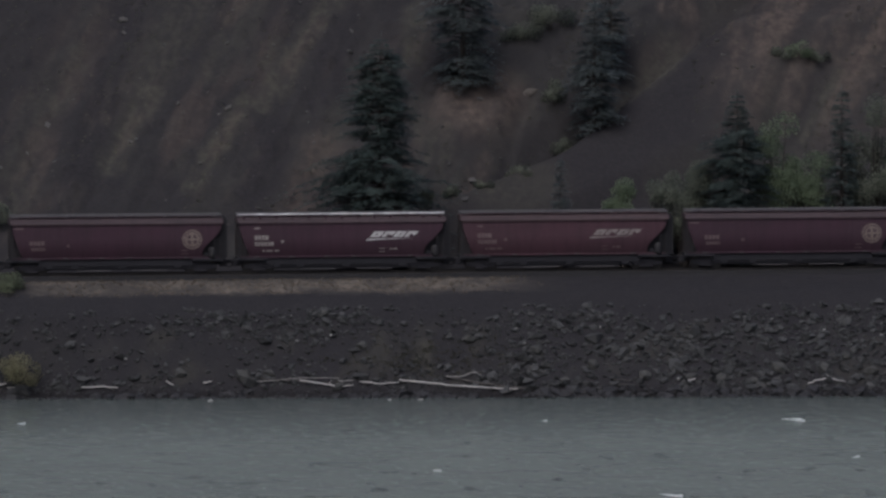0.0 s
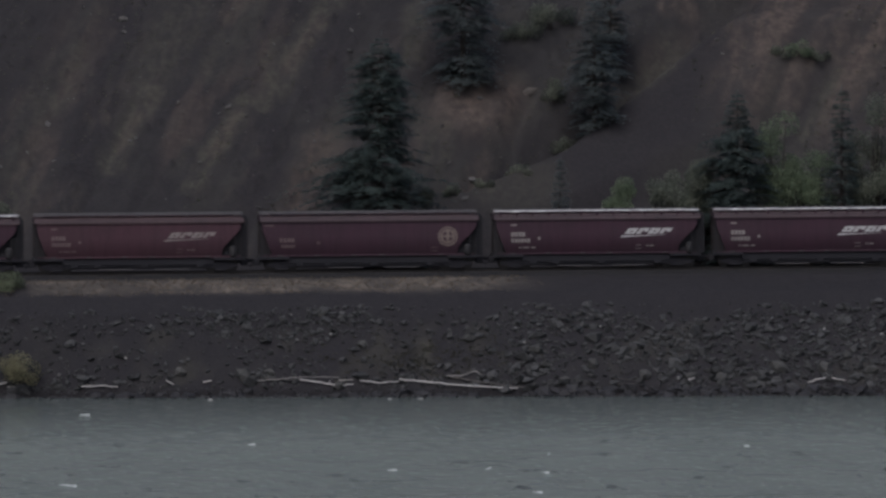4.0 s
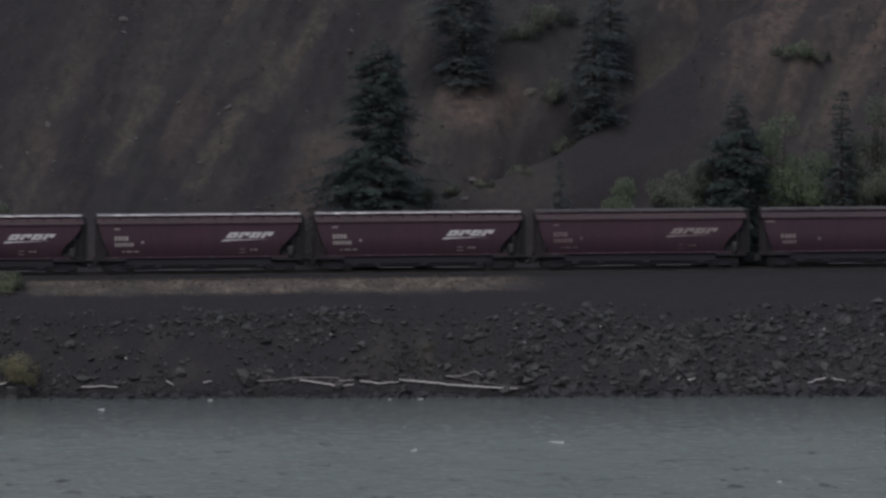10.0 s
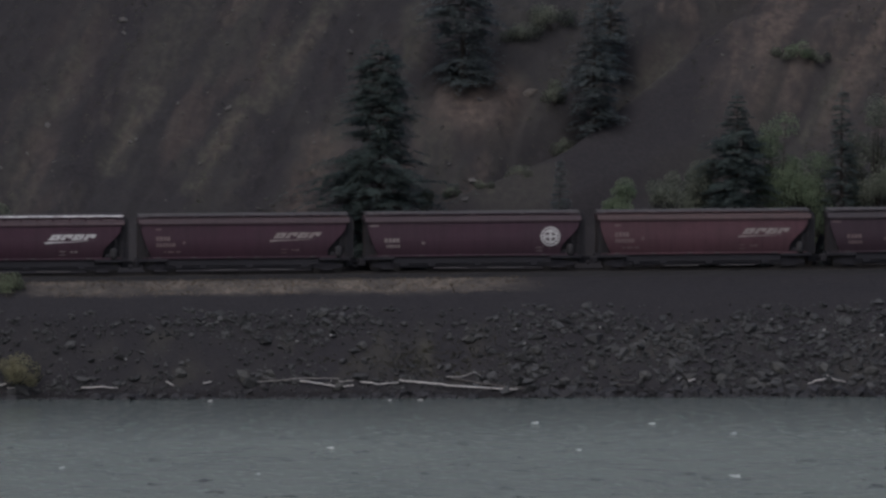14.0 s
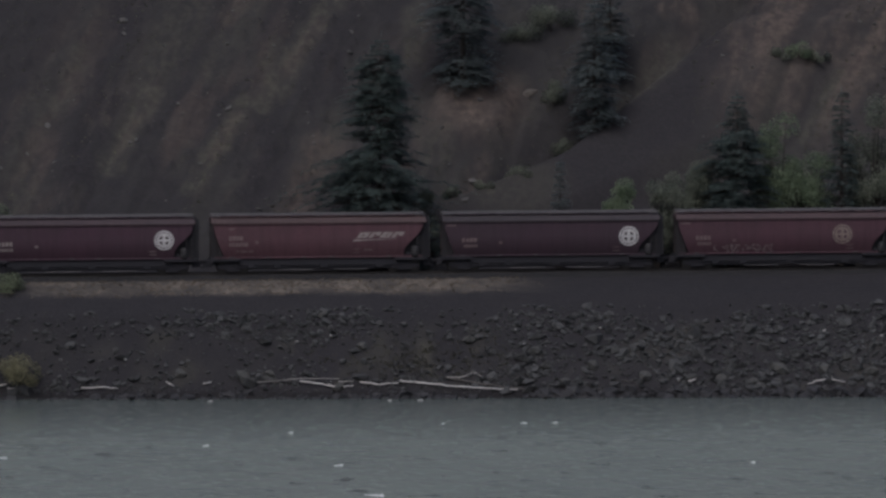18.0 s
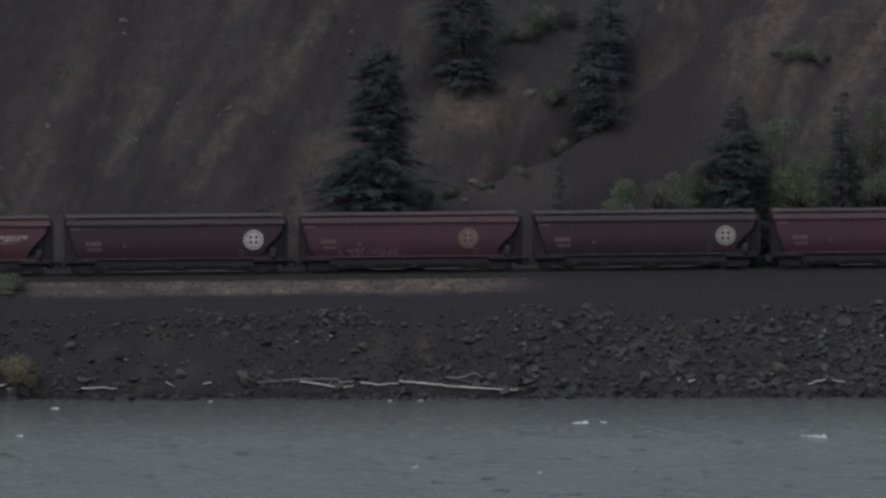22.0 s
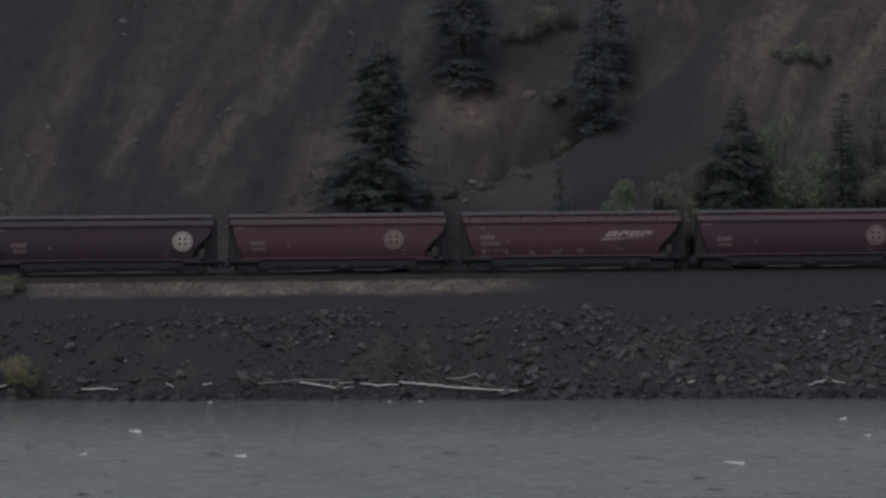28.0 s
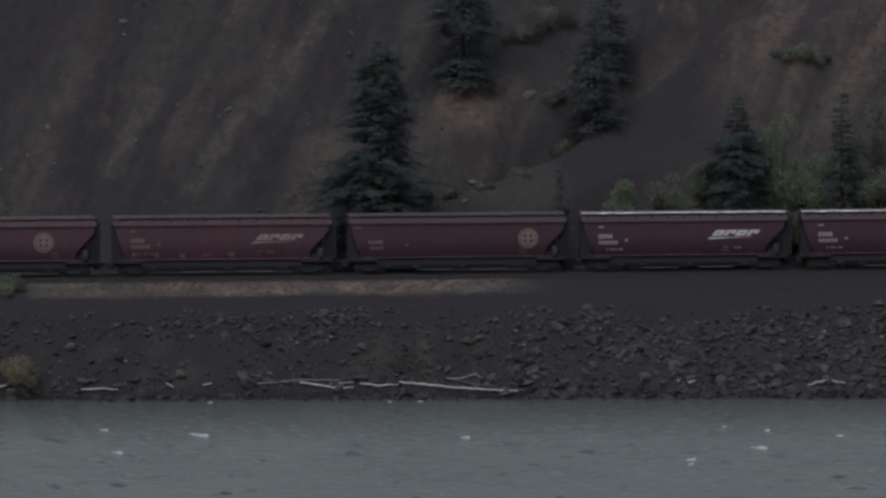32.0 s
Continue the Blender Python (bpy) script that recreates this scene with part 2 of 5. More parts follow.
def profile(x, y):
    """Height of the bare ground without small relief."""
    x, y = np.broadcast_arrays(np.asarray(x, float), np.asarray(y, float))
    w = shore(x)
    lift = GRADE * np.clip(x, -150, 150)
    z = np.full(x.shape, -4.0)

    def leg(y0, z0, y1, z1):
        f = (y - y0) / (y1 - y0)
        return np.where((y >= y0) & (y < y1), z0 + (z1 - z0) * f, 0)

    bank = leg(w - 14, -4.0, w, 0.0) + leg(w, 0.0, w + 1.0, 0.6) + leg(w + 1.0, 0.6, -8.2, 6.45 + lift) + leg(-8.2, 6.45 + lift, -6.5, 7.75 + lift)
    bank = bank + leg(-6.5, 7.75 + lift, -2.8, 8.82 + lift) + leg(-2.8, 8.82 + lift, 4.0, 8.55 + lift) + leg(4.0, 8.55 + lift, 6.2, 8.2 + lift) + leg(6.2, 8.2 + lift, 8.0, 8.6)
    z = np.where(y >= w - 14, bank, z)
    z = np.where(y >= 8.0, 8.6 + SLOPE * (np.minimum(y, 95.0) - 8.0) + 0.12 * np.clip(y - 95.0, 0, 600), z)
    # the near bank below the camera, far behind it level
    near = -4.0 + 101.0 * np.clip((-1000.0 - y) / 180.0, 0, 1)
    return np.where(y < -1000.0, near, z)


def slant(x, y):
    """Coordinate across the fall lines of the slope, which run down to the left."""
    return x - 0.09 * y - 0.42 * (y - 14.0)


def blob(h, y, ch, cy, rh, ry, lean=0.0):
    """A soft-edged patch on the slope."""
    d = np.sqrt(((h - ch - lean * (y - cy)) / rh) ** 2 + ((y - cy) / ry) ** 2)
    return 1 - ramp(d, 0.55, 1.15)


def ridge(y):
    """Where the edge of the scree fan runs, across the slope."""
    return 10.2 + np.where(y > 17.9, 1.10, 2.1) * (y - 17.9)


def relief(x, y):
    """Small relief on the profile: gullies and ribs on the slope, lumps on the bank."""
    h = x - 0.09 * y
    on = ramp(y, 8.5, 13.0) * (1 - ramp(y, 90, 110))
    s = slant(x, y)
    d = (layered(s / 3.0, y / 16.0, 11, 4) - 0.5) * 1.5 + (layered(x / 1.3, y / 1.6, 17, 3) - 0.5) * 0.42
    rough = layered(x / 0.6, y / 0.6, 23, 2)
    d = d + np.clip(rough - 0.66, 0, 1) * 1.6
    off = h - ridge(y)
    fan = ramp(off, -1.5, 0.6) * (1 - ramp(off, 9, 15)) * (1 - ramp(y, 29, 34))
    d = d * (1 - 0.8 * fan) + 1.5 * fan
    gully = np.exp(-((off + 4.2) / 2.6) ** 2) * ramp(y, 14, 19)
    d = d - 2.3 * gully
    d = d + 1.3 * blob(h, y, 2.4, 23.0, 3.8, 4.2, 0.2)
    d = d + 1.2 * (layered(s / 7.0, y / 30.0, 31, 2) - 0.5) * ramp(h, 22, 27)
    far = ramp(y, 60, 400) + ramp(-y, 1200, 1500)
    z = on * d + far * 30.0 * (layered(x / 260.0, y / 260.0, 5, 4) - 0.5)
    bench = ramp(y, -19, -16) * (1 - ramp(y, -3.4, -2.6))
    z = z + bench * ((layered(x / 1.1, y / 1.1, 41, 3) - 0.5) * 0.34 + (layered(x / 7.0, y / 4.0, 43, 2) - 0.5) * 0.35)
    return z


def spaced(*legs):
    out = []
    for a, b, step in legs:
        out += list(np.arange(a, b, step))
    return out


SHEET = {}
RUNS = []


def run(what, dense, h0, y0, h1, y1, half):
    """A run of ground cover down the slope: what, how dense, from and to (across, away), half width."""
    RUNS.append((h0, y0, h1, y1, half, what, dense))


# streaks of olive grass, tan earth and bare scree
run("olive", 0.8, -9.3, 34.2, -15.3, 23.8, 1.03)
run("tan", 0.6, -10.4, 32.0, -13.2, 27.1, 0.56)
run("olive", 0.9, -16.5, 23.8, -20.9, 16.1, 0.93)
run("tan", 0.55, -17.2, 22.9, -19.3, 18.8, 0.47)
run("olive", 0.85, -24.7, 25.1, -27.4, 18.5, 1.03)
run("tan", 0.5, -25.4, 23.2, -27.0, 19.9, 0.47)
run("olive", 0.5, -21.2, 34.2, -24.9, 26.0, 1.86)
run("olive", 0.45, -16.5, 34.2, -19.3, 27.6, 1.40)
run("olive", 0.6, -30.5, 29.3, -32.8, 23.8, 0.93)
run("olive", 0.4, -33.7, 26.0, -35.6, 17.7, 1.40)
run("tan", 0.7, -10.4, 19.9, -12.3, 13.6, 1.30)
run("olive", 0.5, -8.6, 23.2, -10.4, 17.7, 0.93)
run("olive", 0.7, -2.3, 33.1, -2.7, 28.2, 0.84)
run("olive", 0.6, -2.3, 24.3, -1.1, 18.3, 0.65)
run("olive", 0.5, -21.2, 20.5, -22.1, 17.7, 0.56)
run("olive", 0.7, -13.9, 30.1, -15.0, 28.0, 0.47)
run("olive", 0.5, -0.2, 20.5, 0.7, 13.9, 1.17)
run("olive", 0.8, 2.1, 14.7, 3.6, 16.7, 0.61)
run("olive", 0.8, 24.0, 32.6, 17.5, 24.3, 0.65)
run("olive", 0.7, 17.5, 24.3, 10.1, 19.6, 0.33)
run("tan", 0.6, 18.7, 33.4, 21.2, 33.9, 0.47)
run("tan", 0.85, 29.2, 33.7, 27.3, 28.2, 1.63)
run("tan", 0.6, 28.7, 30.9, 25.4, 23.8, 0.93)
run("olive", 0.8, 33.4, 26.0, 30.6, 20.5, 0.75)
run("tan", 0.6, 36.5, 27.1, 33.4, 23.2, 0.93)
run("tan", 0.6, 26.1, 30.9, 24.5, 24.9, 0.93)
run("tan", 0.5, 36.2, 34.2, 33.4, 27.6, 1.40)
run("olive", 0.5, 14.3, 32.6, 13.3, 28.2, 0.65)
run("olive", 0.4, 5.6, 20.5, 9.4, 26.0, 0.75)
run("olive", 0.5, -34.7, 16.1, -36.1, 13.6, 1.17)
run("scree", 1, -26.5, 34.2, -30.9, 13.9, 1.96)
run("scree", 1, -8.6, 33.1, -10.2, 23.8, 1.77)
run("scree", 1, -14.2, 21.0, -16.5, 13.3, 1.96)
run("scree", 0.8, 20.8, 27.6, 15.2, 16.1, 3.26)
run("scree", 0.8, -21.6, 16.1, -23.5, 13.3, 1.86)
run("scree", 0.7, 32.4, 29.3, 28.7, 21.0, 1.03)
run("scree", 0.5, -4.4, 26.0, -4.4, 15.0, 1.86)
run("scree", 0.9, 5.6, 19.4, 2.4, 14.6, 0.7)
run("scree", 0.8, 1.2, 20.0, -0.6, 14.0, 0.5)
run("tan", 0.4, 3.6, 19.0, 0.6, 14.2, 0.6)
run("olive", 0.9, 7.4, 19.0, 4.0, 14.4, 0.8)
run("olive", 0.9, 19.5, 30.5, 15.0, 25.0, 1.2)


def run_of(h, y, h0, y0, h1, y1, half):
    """A run with ragged, fading edges between two points of the slope."""
    dx, dy = h1 - h0, y1 - y0
    u = np.clip(((h - h0) * dx + (y - y0) * dy) / (dx * dx + dy * dy), 0, 1)
    ragged = 0.6 + 1.0 * layered(h / 1.3, y / 2.2, 131, 3)
    d = np.hypot(h - h0 - u * dx, y - y0 - u * dy) / (half * ragged)
    return (1 - ramp(d, 0.35, 1.6)) * (0.35 + 0.65 * ramp(layered(h / 0.5, y / 0.9, 137, 3), 0.32, 0.6))


def height(x, y):
    """Height of the finished ground sheet."""
    xs, ys, z = SHEET["xs"], SHEET["ys"], SHEET["z"]
    i, j = int(np.searchsorted(xs, x)) - 1, int(np.searchsorted(ys, y)) - 1
    u, v = (x - xs[i]) / (xs[i + 1] - xs[i]), (y - ys[j]) / (ys[j + 1] - ys[j])
    return float((z[j, i] * (1 - u) + z[j, i + 1] * u) * (1 - v) + (z[j + 1, i] * (1 - u) + z[j + 1, i + 1] * u) * v)


def build_ground():
    side = [46.0 * 1.16 ** k for k in range(28)]
    xs = np.array([-v for v in reversed(side)] + spaced((-45.8, 45.9, 0.22)) + side)
    ys = [-4000.0, -2500.0, -1700.0, -1400.0, -1240.0, -1196.0, -1180.0] + spaced((-1160, -1000, 20), (-1000, -100, 90), (-100, -34, 8))
    ys += spaced((-34, -22, 2), (-22, -1.6, 0.2), (-1.6, 8.0, 0.48), (8.0, 42.0, 0.2), (42, 64, 1.0)) + [64.0 * 1.17 ** k for k in range(27)]
    ys = np.array(ys)
    X, Y = np.meshgrid(xs, ys)
    Z = profile(X, Y) + relief(X, Y)
    SHEET.update(xs=xs, ys=ys, z=Z)
    n, k = len(xs), len(ys)
    verts = np.stack([X, Y, Z], -1).reshape(-1, 3)
    i = (np.arange(k - 1)[:, None] * n + np.arange(n - 1)[None, :]).ravel()
    faces = np.stack([i, i + 1, i + n + 1, i + n], -1)
    me = mesh_of("ground", verts.tolist(), faces.tolist(), GROUND, True)
    # what covers the ground where
    h = X - 0.09 * Y
    s = slant(X, Y)
    hill = ramp(Y, 8.0, 10.0)
    off = h - ridge(Y)
    fan = ramp(off, -0.6, 0.9) * (1 - ramp(h, 20.2, 23.0 + 0.18 * (Y - 17))) * (1 - ramp(Y, 30, 33.5))
    streak = ramp(layered(s / 3.4, Y / 11.0, 61, 4), 0.44, 0.68)
    streak2 = ramp(layered(s / 1.6, Y / 6.0, 67, 4), 0.46, 0.70)
    patch = layered(X / 9.0, Y / 9.0, 71, 3)
    left = 1 - ramp(h, -3.0, 3.0)
    right = ramp(h, 20.5, 25.0)
    tan = 0.42 * streak2 * ramp(patch, 0.36, 0.6) * left
    tan = np.maximum(tan, 1.0 * blob(h, Y, 2.9, 23.6, 4.9, 4.3, 0.15) * (0.6 + 0.4 * streak2))
    tan = np.maximum(tan, 0.6 * blob(h, Y, -10.4, 16.5, 2.6, 4.6, 0.4) * (0.45 + 0.55 * streak))
    tan = np.maximum(tan, right * (0.14 + 0.75 * streak2) * ramp(Y, 17, 25))
    tan = np.maximum(tan, 0.4 * blob(h, Y, 17.6, 29.0, 3.0, 6.0, 1.2) * streak2)
    olive = 0.55 * streak * left * (0.4 + 0.6 * ramp(patch, 0.35, 0.6))
    olive = np.maximum(olive, 0.55 * streak * right)
    olive = np.maximum(olive, 0.45 * ramp(layered(X / 2.2, Y / 2.2, 77, 3), 0.45, 0.62) * ramp(-off, 0.6, 2.5) * ramp(h, 2, 5))
    olive = np.maximum(olive, 0.9 * blob(h, Y, 18.2, 25.2, 1.0, 6.0, 1.10) * (0.4 + 0.6 * streak2))
    olive = np.maximum(olive, 0.45 * blob(h, Y, 21.0, 15.0, 5.0, 4.0))
    scree = np.maximum(fan, 0.7 * (1 - streak) * left)
    olive = np.maximum(olive, 0.8 * blob(h, Y, 6.0, 14.6, 5.0, 3.4))
    olive, tan, scree = 0.42 * olive, 0.9 * tan, 0.8 * scree
    for h0, y0, h1, y1, half, what, dense in RUNS:
        w = dense * run_of(h, Y, h0, y0, h1, y1, half)
        if what == "scree":
            scree, olive, tan = np.maximum(scree, w), olive * (1 - 0.8 * w), tan * (1 - 0.8 * w)
    for h0, y0, h1, y1, half, what, dense in RUNS:
        w = dense * run_of(h, Y, h0, y0, h1, y1, half)
        if what == "olive":
            olive = np.maximum(olive, 0.75 * w)
        elif what == "tan":
            tan = np.maximum(tan, w)
    # the ravine's shade is painted in as a dark scree cover
    ravine = ramp(-off, 0.2, 1.4) * (1 - ramp(-off, 7.0, 10.5)) * ramp(Y, 18.0, 21.0) * (1 - 0.85 * ramp(Y, 22.5, 27.0) * ramp(-8.0 - off, -6.0, -2.0))
    olive, tan, scree = olive * (1 - 0.75 * ravine), tan * (1 - 0.75 * ravine), np.maximum(scree, 0.6 * ravine)
    olive = olive * (1 - 0.6 * tan)
    bench = (1 - hill) * ramp(Y, -40, -30)
    strip = ramp(X, -36.0, -33.5) * (1 - ramp(X, 2.0, 11.0)) * ramp(Y + 0.9 * (layered(X / 3.0, Y / 1.5, 83, 3) - 0.5), -6.7, -5.3) * (1 - ramp(Y, -2.3, -2.0))
    grass = strip * (0.45 + 0.55 * ramp(layered(X / 2.6, Y / 1.0, 87, 4), 0.36, 0.62))
    gravel = bench * (1 - strip) * (0.9 - 0.5 * ramp(layered(X / 2.0, Y / 2.0, 89, 3), 0.45, 0.7) * ramp(-Y, 8.4, 9.4))
    weeds = bench * 0.95 * blob(X, Y, -1.5, -11.6, 5.0, 2.2) * ramp(layered(X / 1.4, Y / 1.0, 91, 3), 0.4, 0.6)
    weeds = np.maximum(weeds, bench * 0.45 * ramp(layered(X / 2.4, Y / 1.3, 95, 4), 0.46, 0.66) * ramp(-Y, 8.5, 9.5))
    wet = 1 - ramp(Z + 0.5 * (layered(X / 0.9, Y / 0.9, 99, 3) - 0.5), 0.25, 0.8)
    grass = np.minimum(1.0, grass * (0.75 + 0.5 * blob(X, Y, -21.6, -3.4, 1.6, 0.9) + 0.6 * blob(X, Y, -15.0, -5.4, 4.0, 1.2) + 0.3 * blob(X, Y, -5.0, -4.2, 5.0, 1.5)))
    for key, w in (("wet", wet), ("tan", tan * hill), ("olive", np.maximum(olive * hill, weeds)), ("scree", scree * hill), ("grass", grass), ("gravel", gravel)):
        me.attributes.new(key, "FLOAT", "POINT").data.foreach_set("value", np.ascontiguousarray(w, dtype=np.float32).ravel())
    return tagged(new("ground", me), "dark basalt scree slope with streaks of dry grass above a stony river bank", "hillside", kind="structure")


# ---- the river: a sheet of wind waves that travels downstream ----
FLOW = 2.7


def build_water():
    side = [14.0 * 1.35 ** k for k in range(18)]
    xs = np.array([-136.0 - v for v in reversed(side)] + spaced((-136, 47.0, 0.34)) + [47.0 + v for v in side])
    ys = np.array(spaced((-1004, -180, 40), (-180, -118, 6), (-118, -11.0, 0.42)))
    X, Y = np.meshgrid(xs, ys)
    fine = ramp(X, -180, -136) * (1 - ramp(X, 47, 80)) * ramp(Y, -150, -118)
    calm = 0.35 + 0.65 * ramp(-Y, 16, 34)
    big = (layered(X / 4.6, Y / 9.0, 101, 2) - 0.5) * 0.12
    mid = (layered(X / 1.7 + 40, Y / 2.6, 107, 2) - 0.5) * 0.05
    Z = (big + mid) * fine * calm
    n, k = len(xs), len(ys)
    verts = np.stack([X, Y, Z], -1).reshape(-1, 3)
    i = (np.arange(k - 1)[:, None] * n + np.arange(n - 1)[None, :]).ravel()
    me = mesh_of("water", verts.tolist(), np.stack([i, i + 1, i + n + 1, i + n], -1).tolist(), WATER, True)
    return tagged(new("water", me), "grey-green wind-ruffled river water", "river", kind="structure")


GROUND_OB = build_ground()
WATER_OB = build_water()


# ---- the track ----
def build_track():
    run = 420.0
    bm = bmesh.new()
    ring = ((-2.9, -0.80), (-1.7, -0.36), (-1.3, -0.19), (1.3, -0.19), (1.7, -0.36), (2.9, -0.80), (2.9, -1.4), (-2.9, -1.4))
    steps = 400
    rnd = random.Random(3)
    rows = []
    for j in range(steps + 1):
        x = -run + 2 * run * j / steps
        rows.append([bm.verts.new((x, y + rnd.uniform(-0.08, 0.08) * (abs(y) > 2), z + rnd.uniform(-0.05, 0.05) * (z > -1))) for y, z in ring])
    for a, b in zip(rows, rows[1:]):
        for q in range(len(ring)):
            w = (q + 1) % len(ring)
            bm.faces.new((a[q], b[q], b[w], a[w]))
    bed = tagged(new("ballast_bed", of_bm("ballast_bed", bm, BALLAST)), "dark grey crushed-stone ballast bed of the railway", "ballast", kind="structure")
    m = pose(0, 0, RAIL, 0, -math.degrees(math.atan(GRADE)), 0)
    bed.matrix_basis = m
    track = tagged(new("railway_track"), "single railway track with worn steel rails on timber sleepers", "railway track", kind="structure")
    track.matrix_basis = m
    for y in (-0.755, 0.755):
        bm = bmesh.new()
        box(bm, -run, run, y - 0.036, y + 0.036, -0.045, 0.0, 0.01)
        box(bm, -run, run, y - 0.009, y + 0.009, -0.145, -0.045)
        box(bm, -run, run, y - 0.075, y + 0.075, -0.17, -0.145)
        child("rail", of_bm("rail", bm, STEEL), track, "worn steel rail")
    verts, faces = [], []
    for j in range(-330, 331):
        x = j * 0.5 + rnd.uniform(-0.03, 0.03)
        b = len(verts)
        e = rnd.uniform(-0.05, 0.05)
        verts += [(x + dx, y + e, z) for z in (-0.35, -0.172) for dx, y in ((-0.115, -1.3), (0.115, -1.3), (0.115, 1.3), (-0.115, 1.3))]
        faces += [[b + q for q in f] for f in ((4, 5, 6, 7), (0, 1, 5, 4), (1, 2, 6, 5), (2, 3, 7, 6), (3, 0, 4, 7))]
    tagged(child("sleepers", mesh_of("sleepers", verts, faces, SLEEPER), track, "dark creosoted timber sleepers"), kind="stuff")


build_track()


# ---- hopper cars ----
def side_y(z):
    """Half width of the car's curved side at a height above the rail."""
    return 1.60 - 0.42 * max(0.0, (2.9 - z) / 1.8) ** 2 - 0.03 * max(0.0, (z - 3.4) / 0.8) ** 2


CACHE = {}


def cached(key, make):
    if key not in CACHE:
        CACHE[key] = make()
    return CACHE[key]


def body_mesh(half, cut_l, cut_r, inset, mat):
    """Trough body: curved sides, sheets that slope in towards the hoppers at both ends."""
    bm = bmesh.new()
    levels = [1.34, 1.45, 1.6, 1.9, 2.2, 2.5, 2.8, 3.1, 3.4, 3.7, 3.95, 4.14]
    rings = []
    for z in levels:
        f = min(1.0, max(0.0, (3.75 - z) / 2.41))
        g = min(1.0, max(0.0, (3.85 - z) / 2.2))
        x0, x1 = -half + 0.12 + cut_l * f ** 1.3, half - inset - cut_r * g * g * (3 - 2 * g)
        y = side_y(z)
        cols = [x0 + (x1 - x0) * q / 12 for q in range(13)]
        rings.append([bm.verts.new((x, -y, z)) for x in cols] + [bm.verts.new((x, y, z)) for x in reversed(cols)])
    for a, b in zip(rings, rings[1:]):
        for q in range(len(a)):
            w = (q + 1) % len(a)
            bm.faces.new((a[q], a[w], b[w], b[q]))
    bm.faces.new(rings[0])
    me = of_bm("body", bm, mat)
    return me


def roof_mesh(half, mat):
    bm = bmesh.new()
    ring = ((-1.63, 4.10), (-1.66, 4.13), (-1.66, 4.20), (-1.55, 4.24), (-1.25, 4.44), (-0.8, 4.56), (0, 4.60), (0.8, 4.56), (1.25, 4.44), (1.55, 4.24), (1.66, 4.20), (1.66, 4.13), (1.63, 4.10))
    a = [bm.verts.new((-half - 0.05, y, z)) for y, z in ring]
    b = [bm.verts.new((half + 0.05, y, z)) for y, z in ring]
    for q in range(len(ring) - 1):
        bm.faces.new((a[q], b[q], b[q + 1], a[q + 1]))
    bm.faces.new(a)
    bm.faces.new(b)
    return of_bm("roof", bm, mat)


def chord_mesh(half, mat):
    bm = bmesh.new()
    box(bm, -half - 0.03, half + 0.03, -1.73, -1.655, 4.08, 4.17, 0.02)
    return of_bm("top_chord", bm, mat)


def roof_bracket(mat):
    bm = bmesh.new()
    box(bm, -0.05, 0.05, -1.45, -0.8, 4.36, 4.70, 0.01)
    return of_bm("bracket", bm, mat)


def hatch_mesh(length, mat):
    bm = bmesh.new()
    box(bm, -length / 2, length / 2, -0.42, 0.42, 4.56, 4.66, 0.03)
    for j in range(4):
        x = -length / 2 + length * (j + 0.5) / 4
        box(bm, x - 0.06, x + 0.06, -0.5, 0.5, 4.64, 4.70, 0.012)
    return of_bm("hatch_cover", bm, mat)


def board_mesh(half, y, mat, seed):
    """Running board: one long grating, a little wavy with wear."""
    bm = bmesh.new()
    rnd = random.Random(seed)
    rows = []
    for j in range(28):
        x, z = -half + 2 * half * j / 27, 4.72 + rnd.uniform(-0.015, 0.015)
        rows.append([bm.verts.new((x, y + dy, z + dz)) for dy, dz in ((-0.24, 0), (-0.24, 0.015), (-0.16, 0.085), (0.22, 0.085), (0.22, 0))])
    for a, b in zip(rows, rows[1:]):
        for q in range(5):
            bm.faces.new((a[q], b[q], b[(q + 1) % 5], a[(q + 1) % 5]))
    bm.faces.new(rows[0])
    bm.faces.new(rows[-1])
    return of_bm("running_board", bm, mat)


def sill_mesh(half, mat):
    bm = bmesh.new()
    box(bm, -half + 0.2, half - 0.2, -1.36, -1.24, 1.22, 1.36, 0.02)
    box(bm, -half + 0.2, half - 0.2, 1.24, 1.36, 1.22, 1.36, 0.02)
    return of_bm("side_sill", bm, mat)


def jack_pad(mat):
    bm = bmesh.new()
    box(bm, -0.2, 0.2, -1.42, -1.34, 1.26, 1.34, 0.012)
    return of_bm("jacking_pad", bm, mat)


